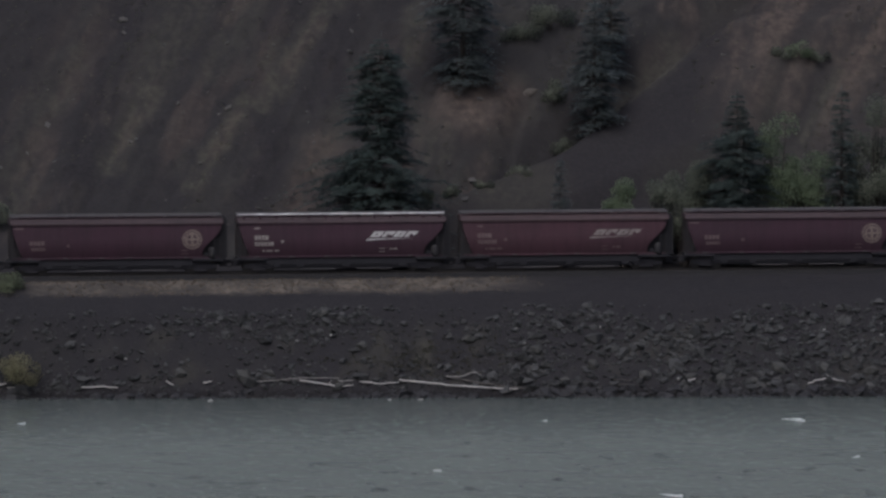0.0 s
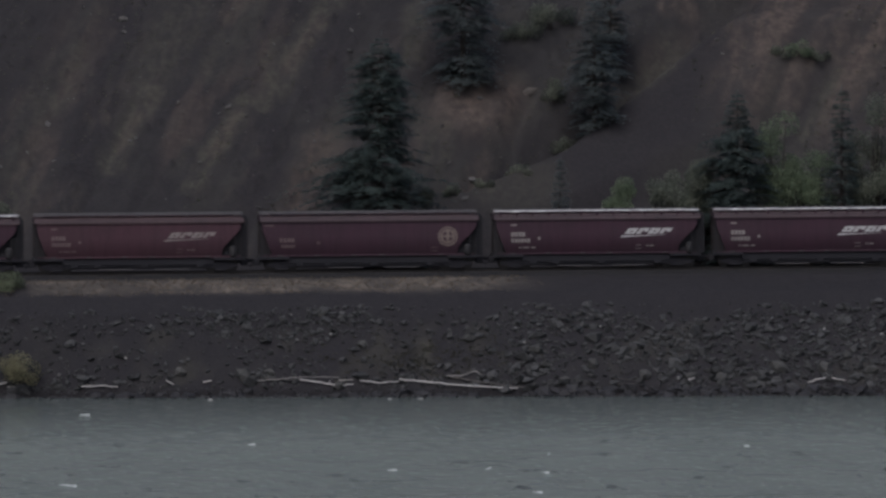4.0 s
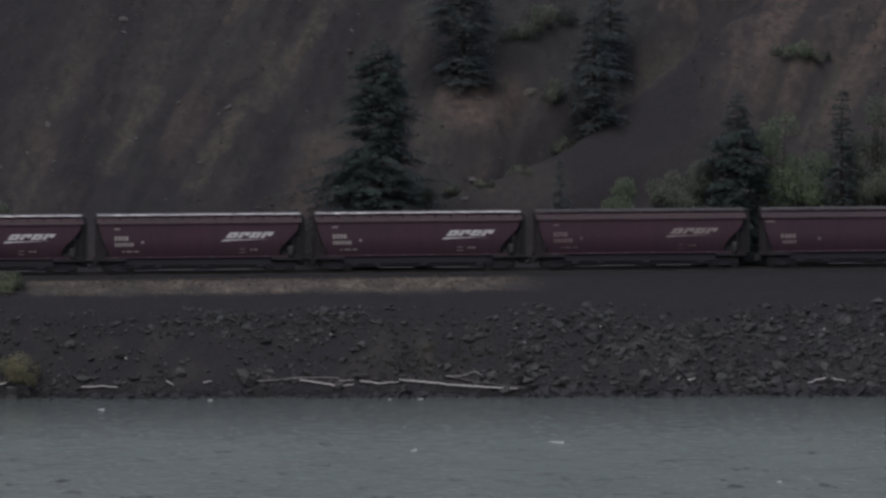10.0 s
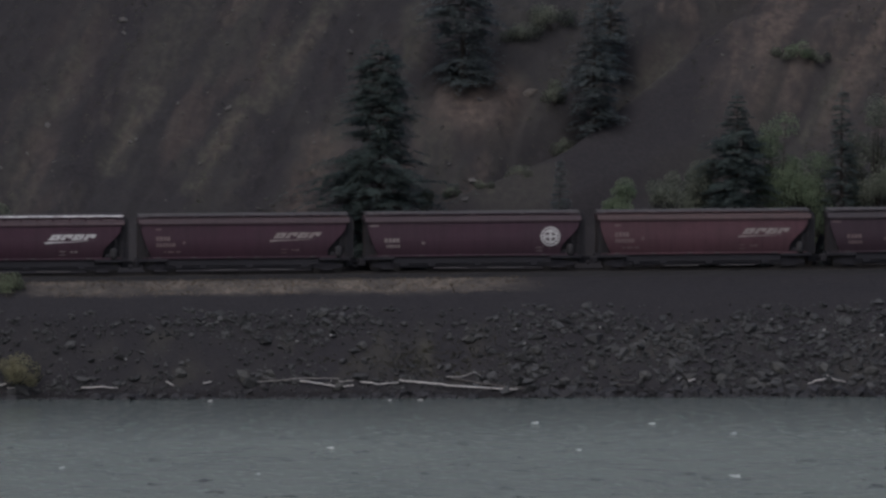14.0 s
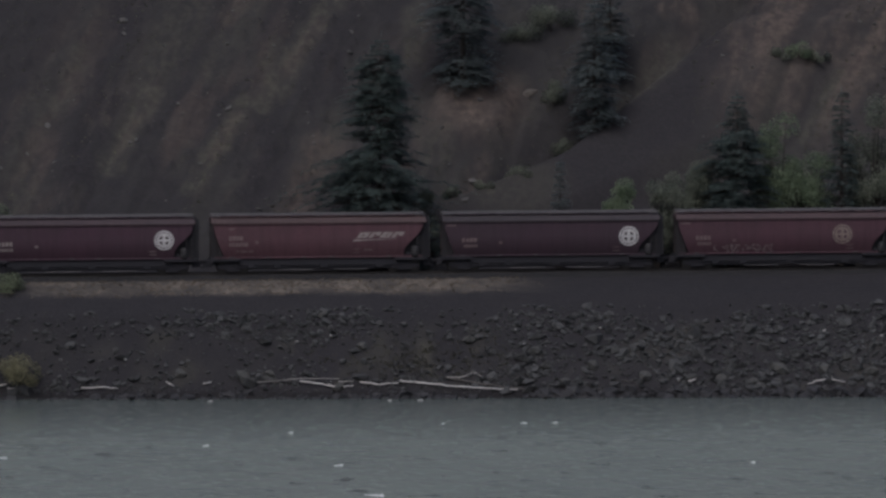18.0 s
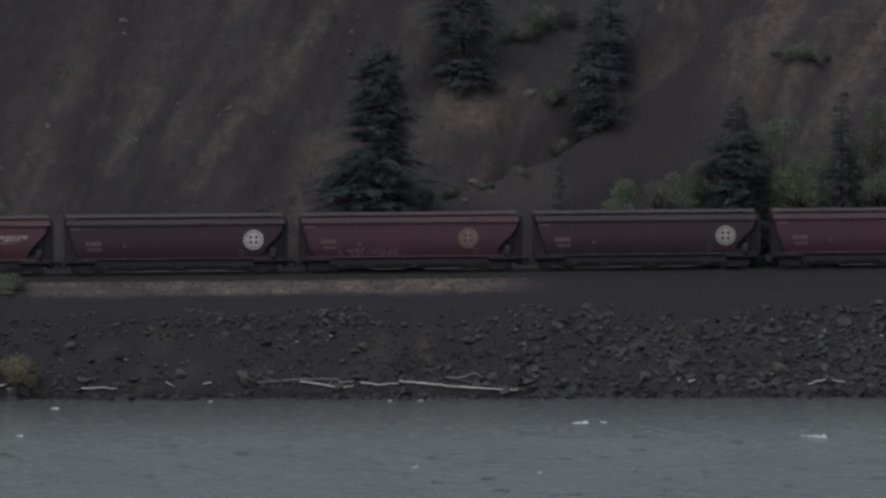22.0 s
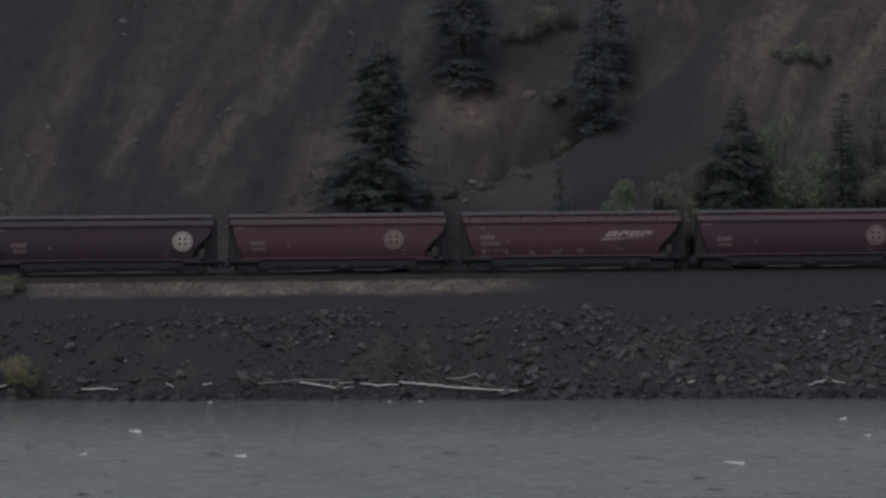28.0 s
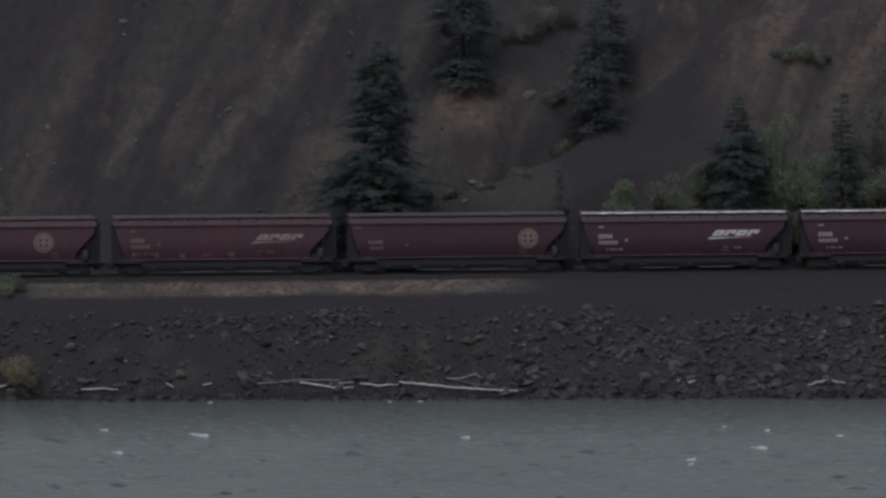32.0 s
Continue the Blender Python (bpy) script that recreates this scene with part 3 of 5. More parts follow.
def end_mesh(mat, pitch_half, half, gear):
    """End platform with its posts, ladder rungs and centre sill; one end carries the brake gear."""
    bm = bmesh.new()
    box(bm, half - 2.4, half + 0.12, -1.40, 1.40, 1.0, 1.2, 0.02)
    box(bm, half - 3.0, pitch_half - 0.5, -0.32, 0.32, 0.66, 1.02, 0.03)
    for y in (-1.38, 1.38):
        for x in (half - 0.06, half - 0.62):
            rod(bm, (x, y, 1.1), (x, y, 4.1 if x > half - 0.1 else 3.0), 0.04, 6)
        for j in range(8):
            rod(bm, (half - 0.06, y, 1.25 + 0.34 * j), (half - 0.55, y, 1.25 + 0.34 * j), 0.022, 5)
    for y in (-0.7, 0.7):
        rod(bm, (half - 0.1, y, 1.1), (half - 0.9, y, 3.2), 0.05, 6)
    if gear:
        rod(bm, (half - 1.5, -0.9, 1.45), (half - 0.5, -0.9, 1.45), 0.27, 12)
        rod(bm, (half - 1.35, 0.5, 1.55), (half - 0.4, 0.5, 1.55), 0.36, 12)
        box(bm, half - 0.75, half - 0.2, -0.55, 0.1, 1.15, 2.4, 0.05)
        rod(bm, (half - 0.02, -0.7, 3.0), (half + 0.06, -0.7, 3.0), 0.28, 14)
        box(bm, half - 1.1, half - 0.5, -1.2, -0.5, 1.1, 1.9, 0.06)
    return of_bm("end_platform", bm, mat)


def bulkhead_mesh(half, mat, hood=False):
    """End sheet below the roof's overhang, behind the line of the side, with a corner post."""
    bm = bmesh.new()
    box(bm, half - 2.7, half - 0.08, -0.05, 0.05, 1.22, 4.14, 0.015)
    box(bm, half - 0.10, half + 0.04, -0.07, 0.07, 1.22, 4.14, 0.015)
    for j in range(7):
        rod(bm, (half - 0.55, -0.09, 1.5 + 0.36 * j), (half - 0.05, -0.09, 1.5 + 0.36 * j), 0.025, 5)
    if hood:
        # the closed end of the roof, rounded off at its top
        pts = ((half - 0.1, 1.22), (half + 0.42, 1.22), (half + 0.42, 4.25), (half + 0.34, 4.48), (half + 0.18, 4.58), (half - 0.1, 4.58))
        a = [bm.verts.new((x, -0.06, z)) for x, z in pts]
        b = [bm.verts.new((x, 0.06, z)) for x, z in pts]
        bm.faces.new(a)
        bm.faces.new(b)
        for q in range(len(pts)):
            w = (q + 1) % len(pts)
            bm.faces.new((a[q], a[w], b[w], b[q]))
    return of_bm("end_bulkhead", bm, mat)


def end_ladder(mat):
    """Ladder at a corner of the car: two stiles and their rungs."""
    bm = bmesh.new()
    for x in (-0.24, 0.24):
        box(bm, x - 0.025, x + 0.025, -1.50, -1.46, 1.22, 2.95, 0.008)
    for j in range(5):
        rod(bm, (-0.24, -1.48, 1.45 + 0.32 * j), (0.24, -1.48, 1.45 + 0.32 * j), 0.02, 5)
    return of_bm("ladder", bm, mat)


def reservoir_mesh(mat):
    """Air reservoir that stands under the slope sheet: a tank with domed ends."""
    bm = bmesh.new()
    rings = []
    for z, r in ((1.24, 0.10), (1.32, 0.22), (1.44, 0.27), (1.95, 0.27), (2.07, 0.22), (2.15, 0.10)):
        rings.append([bm.verts.new((r * math.cos(q * math.pi / 6), -1.1 + r * math.sin(q * math.pi / 6), z)) for q in range(12)])
    for a, b in zip(rings, rings[1:]):
        for q in range(12):
            bm.faces.new((a[q], a[(q + 1) % 12], b[(q + 1) % 12], b[q]))
    bm.faces.new(rings[0])
    bm.faces.new(rings[-1])
    return of_bm("air_reservoir", bm, mat, True)


def hopper_mesh(mat):
    """One discharge hopper below the sill, wide above and narrow at its gate."""
    bm = bmesh.new()
    top = [bm.verts.new(v) for v in ((-1.8, -1.3, 1.3), (1.8, -1.3, 1.3), (1.8, 1.3, 1.3), (-1.8, 1.3, 1.3))]
    low = [bm.verts.new(v) for v in ((-0.6, -0.85, 0.42), (0.6, -0.85, 0.42), (0.6, 0.85, 0.42), (-0.6, 0.85, 0.42))]
    for q in range(4):
        w = (q + 1) % 4
        bm.faces.new((top[q], top[w], low[w], low[q]))
    bm.faces.new(low)
    bm.faces.new(top)
    return of_bm("discharge_hopper", bm, mat)


def underframe_mesh(half, mat):
    """Centre sill, slope sheets between the hoppers and brake rods."""
    bm = bmesh.new()
    box(bm, -half + 2.9, half - 2.9, -1.05, 1.05, 0.30, 1.34, 0.05)
    box(bm, -half + 2.2, half - 2.4, -1.20, 1.20, 0.62, 1.34, 0.05)
    for y in (-1.15, 1.15):
        rod(bm, (-half + 2.0, y, 0.55), (half - 2.0, y, 0.60), 0.035, 6)
    for x in (-half + 3.2, -3.4, 0.4, 5.0):
        box(bm, x - 0.3, x + 0.3, -1.2, -0.9, 0.40, 0.72, 0.03)
    return of_bm("underframe", bm, mat)


def gate_mesh(mat):
    bm = bmesh.new()
    box(bm, -1.45, 1.45, -1.10, -1.02, 0.24, 0.30, 0.012)
    box(bm, -0.7, 0.7, -1.04, 1.0, 0.25, 0.29, 0.01)
    return of_bm("gate_rail", bm, mat)


def frame_mesh(mat, y):
    """Cast side frame of a truck: arched beam with pedestals and a spring nest."""
    bm = bmesh.new()
    pts = [(-1.25, 0.38), (-1.25, 0.62), (-0.85, 0.72), (-0.4, 0.86), (0.4, 0.86), (0.85, 0.72), (1.25, 0.62), (1.25, 0.38), (0.8, 0.42), (0.42, 0.20), (-0.42, 0.20), (-0.8, 0.42)]
    a = [bm.verts.new((x, y - 0.09, z)) for x, z in pts]
    b = [bm.verts.new((x, y + 0.09, z)) for x, z in pts]
    bm.faces.new(a)
    bm.faces.new(b)
    for q in range(len(pts)):
        w = (q + 1) % len(pts)
        bm.faces.new((a[q], a[w], b[w], b[q]))
    for x in (-0.88, 0.88):
        rod(bm, (x, y - 0.16, 0.46), (x, y + 0.16, 0.46), 0.14, 10)
    for x in (-0.2, 0, 0.2):
        rod(bm, (x, y, 0.28), (x, y, 0.55), 0.085, 8)
    return of_bm("side_frame", bm, mat)


def bolster_mesh(mat):
    bm = bmesh.new()
    box(bm, -0.22, 0.22, -1.1, 1.1, 0.55, 0.82, 0.04)
    rod(bm, (0, 0, 0.8), (0, 0, 0.98), 0.2, 12)
    return of_bm("bolster", bm, mat)


def wheelset_mesh(mat):
    bm = bmesh.new()
    rod(bm, (0, -1.05, 0), (0, 1.05, 0), 0.08, 10)
    for s in (-1, 1):
        rod(bm, (0, s * 0.69, 0), (0, s * 0.82, 0), 0.457, 24)
        rod(bm, (0, s * 0.66, 0), (0, s * 0.69, 0), 0.485, 24)
        rod(bm, (0, s * 0.82, 0), (0, s * 0.86, 0), 0.14, 10)
        for q in range(3):
            ang = q * 2 * math.pi / 3
            rod(bm, (0.24 * math.cos(ang), s * 0.82, 0.24 * math.sin(ang)), (0.24 * math.cos(ang), s * 0.835, 0.24 * math.sin(ang)), 0.05, 6)
    return of_bm("wheelset", bm, mat)


def coupler_mesh(mat):
    bm = bmesh.new()
    box(bm, -0.6, 0.0, -0.13, 0.13, 0.74, 0.98, 0.03)
    box(bm, -0.08, 0.12, -0.2, 0.16, 0.70, 1.02, 0.05)
    box(bm, -0.75, -0.12, -0.5, 0.5, 0.48, 1.06, 0.06)
    rod(bm, (-0.3, -1.2, 0.95), (-0.3, 0.0, 0.95), 0.03, 6)
    for y in (-0.35, 0.3):
        rod(bm, (-0.3, y, 0.75), (0.1, y, 0.36), 0.05, 6)
    return of_bm("coupler", bm, mat)


def decal(bm, quad, lift=0.006):
    """A painted patch that follows the curved side: corners (x, z), counter-clockwise."""
    rows = 4
    grid = []
    for j in range(rows + 1):
        f = j / rows
        lx, lz = quad[0][0] + (quad[3][0] - quad[0][0]) * f, quad[0][1] + (quad[3][1] - quad[0][1]) * f
        rx, rz = quad[1][0] + (quad[2][0] - quad[1][0]) * f, quad[1][1] + (quad[2][1] - quad[1][1]) * f
        grid.append([bm.verts.new((lx, -side_y(lz) - lift, lz)), bm.verts.new((rx, -side_y(rz) - lift, rz))])
    for a, b in zip(grid, grid[1:]):
        bm.faces.new((a[0], a[1], b[1], b[0]))


def word_emblem(mat):
    """Four slanted blocks over a tapering underline."""
    bm = bmesh.new()
    w, gap, k = 0.90, 0.13, 0.95
    for j in range(4):
        x = -2.0 + j * (w + gap)
        for z0, z1, f0, f1 in ((2.86, 3.02, 0.0, 1.0 if j % 2 == 0 else 0.45), (3.02, 3.14, 0.0, 0.42), (3.02, 3.14, 0.62, 1.0), (3.14, 3.33, 0.0, 1.0)):
            a, b = (z0 - 2.86) * k, (z1 - 2.86) * k
            decal(bm, ((x + f0 * w + a, z0), (x + f1 * w + a, z0), (x + f1 * w + b, z1), (x + f0 * w + b, z1)))
    decal(bm, ((-2.35, 2.57), (-0.9, 2.65), (2.0, 2.76), (-2.2, 2.74)))
    for v in bm.verts:
        v.co.x *= 0.91
    return of_bm("emblem", bm, mat)


def round_emblem(mat):
    """A ring round a disc with four holes in it."""
    bm = bmesh.new()
    cz, n = 2.80, 28

    def put(x, z):
        return bm.verts.new((x, -side_y(z) - 0.006, z))

    def annulus(r0, r1, cx=0.0, c=cz):
        p = [(math.cos(2 * math.pi * q / n), math.sin(2 * math.pi * q / n)) for q in range(n)]
        a = [put(cx + r0 * x, c + r0 * z) for x, z in p]
        b = [put(cx + r1 * x, c + r1 * z) for x, z in p]
        for q in range(n):
            w = (q + 1) % n
            bm.faces.new((a[q], a[w], b[w], b[q]))

    annulus(0.68, 0.81)
    annulus(0.42, 0.61)
    for x0, x1, z0, z1 in ((-0.12, 0.12, -0.43, 0.43), (-0.43, -0.13, -0.09, 0.09), (0.13, 0.43, -0.09, 0.09)):
        decal(bm, ((x0, cz + z0), (x1, cz + z0), (x1, cz + z1), (x0, cz + z1)))
    return of_bm("emblem", bm, mat)


def mark_rows(kind):
    """Unreadable reporting marks and capacity lines as bars (x from the left end of the side, z, width, height)."""
    out = []

    def row(x, z, h, widths, gap=0.07):
        for w in widths:
            out.append((x, z, w, h))
            x += w + gap

    if kind == "word":
        row(1.35, 3.60, 0.13, (0.45,))
        row(1.36, 2.72, 0.36, (0.24, 0.22, 0.24, 0.22))
        row(1.38, 2.22, 0.32, (0.19, 0.2, 0.19, 0.2, 0.2, 0.19))
        row(2.0, 1.74, 0.13, (0.18, 0.5, 0.35), 0.16)
        row(3.55, 2.45, 0.22, (0.2,))
        row(11.6, 1.62, 0.06, (0.5,))
        row(11.6, 1.90, 0.06, (0.5,))
        row(12.5, 1.82, 0.12, (0.2, 0.3), 0.1)
    else:
        row(0.3, 3.75, 0.10, (0.75,))
        row(1.55, 2.42, 0.34, (0.24, 0.22, 0.24, 0.22), 0.09)
        row(1.7, 1.98, 0.24, (0.17, 0.17, 0.17, 0.17, 0.17), 0.06)
        row(4.6, 2.25, 0.22, (0.25,))
        row(14.0, 1.58, 0.06, (0.55,))
        row(14.0, 1.86, 0.06, (0.55,))
    return out


def mark_bar(x, z, w, h, mat):
    bm = bmesh.new()
    decal(bm, ((x, z), (x + w, z), (x + w, z + h), (x, z + h)))
    return of_bm("reporting_mark", bm, mat)


def scrawl(mat, seed, x0, x1, n):
    """Pale scribbles sprayed along the foot of the side."""
    bm = bmesh.new()
    rnd = random.Random(seed)
    for j in range(n):
        x, z = rnd.uniform(x0, x1), rnd.uniform(1.46, 1.80)
        for q in range(3):
            dx, dz = rnd.uniform(-0.22, 0.28), rnd.uniform(-0.22, 0.24)
            nx, nz = x + dx, min(2.0, max(1.42, z + dz))
            w = 0.024
            if abs(dx) > abs(nz - z):
                a, b = ((x, z), (nx, nz)) if dx > 0 else ((nx, nz), (x, z))
                decal(bm, ((a[0], a[1] - w), (b[0], b[1] - w), (b[0], b[1] + w), (a[0], a[1] + w)), 0.008)
            else:
                a, b = ((x, z), (nx, nz)) if nz > z else ((nx, nz), (x, z))
                decal(bm, ((a[0] - w, a[1]), (a[0] + w, a[1]), (b[0] + w, b[1]), (b[0] - w, b[1])), 0.008)
            x, z = nx, nz
    return of_bm("graffiti", bm, mat)


# The cars in order: where each one's front coupling is at 0 s (in units of PX metres), paint, emblem, strength of the
# lettering, gap between bodies, bare metal roof walk or graffiti tags, and how far its emblem sits off the usual place
PX = 0.04658
CARS = [(-413, "dull", "word", 0.25, 1.5, ""),
        (5, "maroon", "round", 0.26, 1.3, ""),
        (406, "maroon", "word", 1, 1.25, "bare"),
        (799, "red", "word", 0.5, 1.35, ""),
        (1195, "maroon", "round", 0.26, 1.5, ""),
        (1611, "maroon", "word", 1, 1.25, "bare"),
        (2001, "maroon", "word", 1, 1.2, "bare"),
        (2385, "maroon", "word", 1, 1.25, "bare"),
        (2775, "maroon", "word", 0.5, 1.3, ""),
        (3172, "dull", "round", 1, 1.5, ""),
        (3584, "orange", "word", 0.5, 1.45, "", 0.55),
        (3991, "brown", "round", 1, 1.5, ""),
        (4405, "red", "round", 0.26, 1.5, "tag", -1.63),
        (4819, "brown", "round", 0.7, 1.5, ""),
        (5240, "red", "round", 0.26, 1.5, "", -1.79),
        (5651, "red", "word", 0.5, 1.5, "worn tag"),
        (6066, "maroon", "round", 0.26, 1.5, "", -0.58),
        (6480, "maroon", "word", 1, 1.25, "bare"),
        (6870, "maroon", "word", 1, 1.25, "bare")]
TAIL = 7260
LOOKS = {"maroon": "maroon", "red": "faded red", "orange": "sun-bleached red", "dull": "dull oxide-red", "brown": "dark brown"}
TRAIN, WHEELSETS = [], []


def build_car(front, back, tone, emblem, strength, gap, bare, sprayed, off):
    length = (back - front) * PX
    half, ph = (length - gap) / 2, length / 2
    mid = ((front + back) / 2 - 784) * PX
    p, ink = PAINT[tone], WHITE[strength]
    key = (round(half, 3), tone)
    word = emblem == "word"
    look_of = {1.0: "white", 0.7: "yellowed white", 0.5: "dirty white", 0.25: "faded", 0.26: "faded yellowish"}[strength]
    extra = " and graffiti" if sprayed else ""
    car = tagged(new("hopper_car"), f"{LOOKS[tone]} covered hopper car, {look_of} {'slanted' if word else 'round'} emblem{extra}", "freight car", "cars of the grain train")
    cut_l, cut_r = 0.9, 1.55
    child("body", cached(("body", key, word), lambda: body_mesh(half, cut_l, cut_r, 0.22 if word else 0.12, p)), car)
    child("roof", cached(("roof", key), lambda: roof_mesh(half, ROOF[tone])), car)
    child("top_chord", cached(("chord", key, bare), lambda: chord_mesh(half, CHORD["bare" if bare else tone])), car)
    for j in range(13 if bare or sprayed == 2 else 0):
        child("bracket", cached(("br", tone), lambda: roof_bracket(p)), car, "", pose(-half + 0.5 + (2 * half - 1.0) * j / 12, 0, 0))
    metal = GALV if bare else WALKWAY
    hl = (2 * half - 1.2) / 4
    for j in range(4):
        child("hatch_cover", cached(("hatch", round(hl, 3), tone), lambda: hatch_mesh(hl - 0.25, p)), car, "", pose(-half + 0.6 + hl * (j + 0.5), 0, 0))
    for y in (-0.78, 0.78):
        child("running_board", cached(("board", key, bare, y), lambda: board_mesh(half, y, metal if y < 0 else WALKWAY, int(half * 10))), car, "bare galvanised running board" if bare and y < 0 else "")
    child("side_sill", cached(("sill", key), lambda: sill_mesh(half, p)), car)
    for f in (0.09, 0.26, 0.43, 0.56, 0.83):
        child("jacking_pad", cached("pad", lambda: jack_pad(WALKWAY)), car, "scuffed bright pad", pose(-half + 2 * half * f, 0, 0))
    for s in (1, -1):
        child("end_platform", cached(("end", key, s), lambda: end_mesh(UNDER, ph, half, s == 1)), car, "grimy end platform with ladder", pose(0, 0, 0, 0, 0, 0 if s == 1 else 180))
        child("coupler", cached("coupler", lambda: coupler_mesh(UNDER)), car, "", pose(s * (ph - 0.1), 0, 0, 0, 0, 0 if s == 1 else 180))
        truck = new("truck")
        truck.parent = car
        truck["label"] = "two-axle cast steel truck"
        truck.matrix_basis = pose(s * (half - 1.75), 0, 0)
        for y in (-0.98, 0.98):
            child("side_frame", cached(("frame", y), lambda: frame_mesh(TRUCK, y)), truck)
        child("bolster", cached("bolster", lambda: bolster_mesh(TRUCK)), truck)
        for x in (-0.88, 0.88):
            w = child("wheelset", cached("wheelset", lambda: wheelset_mesh(WHEEL)), truck, "", pose(x, 0, 0.457))
            WHEELSETS.append((w, x))
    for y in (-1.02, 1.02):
        # right end in the painted-shade colour, left end in the lighter sheet
        child("end_bulkhead", cached(("bulk", key[0]), lambda: bulkhead_mesh(half, SHADED_END, True)), car, "end bulkhead with ladder rungs, shade painted dark", pose(0, y, 0))
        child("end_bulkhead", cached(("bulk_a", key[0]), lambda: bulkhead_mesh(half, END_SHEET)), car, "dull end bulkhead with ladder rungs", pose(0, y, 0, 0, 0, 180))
    child("air_reservoir", cached("tank", lambda: reservoir_mesh(TANK)), car, "dusty grey air reservoir", pose(half - 0.85, -0.25, 0))
    for x in (half - 0.45, -half + 0.40):
        child("ladder", cached("ladder", lambda: end_ladder(TANK)), car, "dusty grey ladder", pose(x, 0, 0))
    for j in range(4):
        child("discharge_hopper", cached("hopper", lambda: hopper_mesh(UNDER)), car, "grimy discharge hopper", pose((j - 1.5) * (2 * half - 5.6) / 4, 0, 0))
    for x in (-1.9, 2.7):
        child("gate_rail", cached("gate", lambda: gate_mesh(GATE)), car, "worn steel gate rail", pose(x, 0, 0))
    if word:
        child("emblem", cached(("word", strength), lambda: word_emblem(ink)), car, f"{look_of} slanted block emblem", pose(half - 4.42 + off, 0, 0))
    else:
        child("emblem", cached(("round", strength), lambda: round_emblem(ink)), car, f"{look_of} round emblem", pose(half - 2.5 + off, 0, 0))
    pale = 0.6 if bare else 0.5 if strength == 1.0 and tone != "brown" else 0.25
    for bar in mark_rows(emblem):
        child("reporting_mark", cached((bar, pale), lambda: mark_bar(*bar, WHITE[pale])), car, "", pose(-half, 0, 0))
    child("underframe", cached(("under", key[0]), lambda: underframe_mesh(half, UNDER)), car, "grimy underframe with brake rigging")
    if sprayed == 1:
        tagged(child("graffiti", scrawl(WHITE[0.5], 5, -5.8, -1.0, 30), car, "pale sprayed graffiti"), kind="stuff")
    if sprayed == 2:
        for seed, x in ((8, 2.7), (9, 4.4), (10, 6.2), (11, 8.4), (12, 10.5)):
            tagged(child("graffiti", scrawl(WHITE[0.5], seed, x - ph - 0.3, x - ph + 0.3, 4), car, "pale sprayed graffiti"), kind="stuff")
    TRAIN.append((car, mid))


for row, behind in zip(CARS, [r[0] for r in CARS[1:]] + [TAIL]):
    build_car(row[0], behind, *row[1:5], "bare" in row[5], ("tag" in row[5]) + ("worn" in row[5]), row[6] if len(row) > 6 else 0.0)


def travelled(t):
    """Metres that the train has gone to the left; it slows a little."""
    return PX * (190.48 * t - 0.64372 * t * t + 0.00091185 * t ** 3)


# ---- trees and shrubs ----
def spread_quads(name, centres, along, across, mat, facing=None):
    """Many small leaf-shaped quads; arrays of centres, half lengths along and half widths across.
    facing: the way in which the foliage round each one faces, for soft shading of a whole crown."""
    c, a, w = (np.asarray(v, float) for v in (centres, along, across))
    if facing is not None:
        w = np.where((np.cross(a, w) * facing).sum(1, keepdims=True) < 0, w, -w)
    verts = np.stack([c - a, c + w * 0.9 - 0.1 * a, c + a, c - w * 0.9 - 0.1 * a], 1).reshape(-1, 3)
    faces = np.arange(len(verts)).reshape(-1, 4)
    me = mesh_of(name, verts.tolist(), faces.tolist(), mat, facing is not None)
    if facing is not None:
        me.normals_split_custom_set_from_vertices(np.repeat(facing, 4, 0).tolist())
    return me


def outward(centres, axis, lift):
    """Unit vectors that point away from a crown's axis and a little upward."""
    d = centres - axis
    d = d / (np.linalg.norm(d, axis=1, keepdims=True) + 1e-6) + np.array([0, 0, lift])
    return d / np.linalg.norm(d, axis=1, keepdims=True)


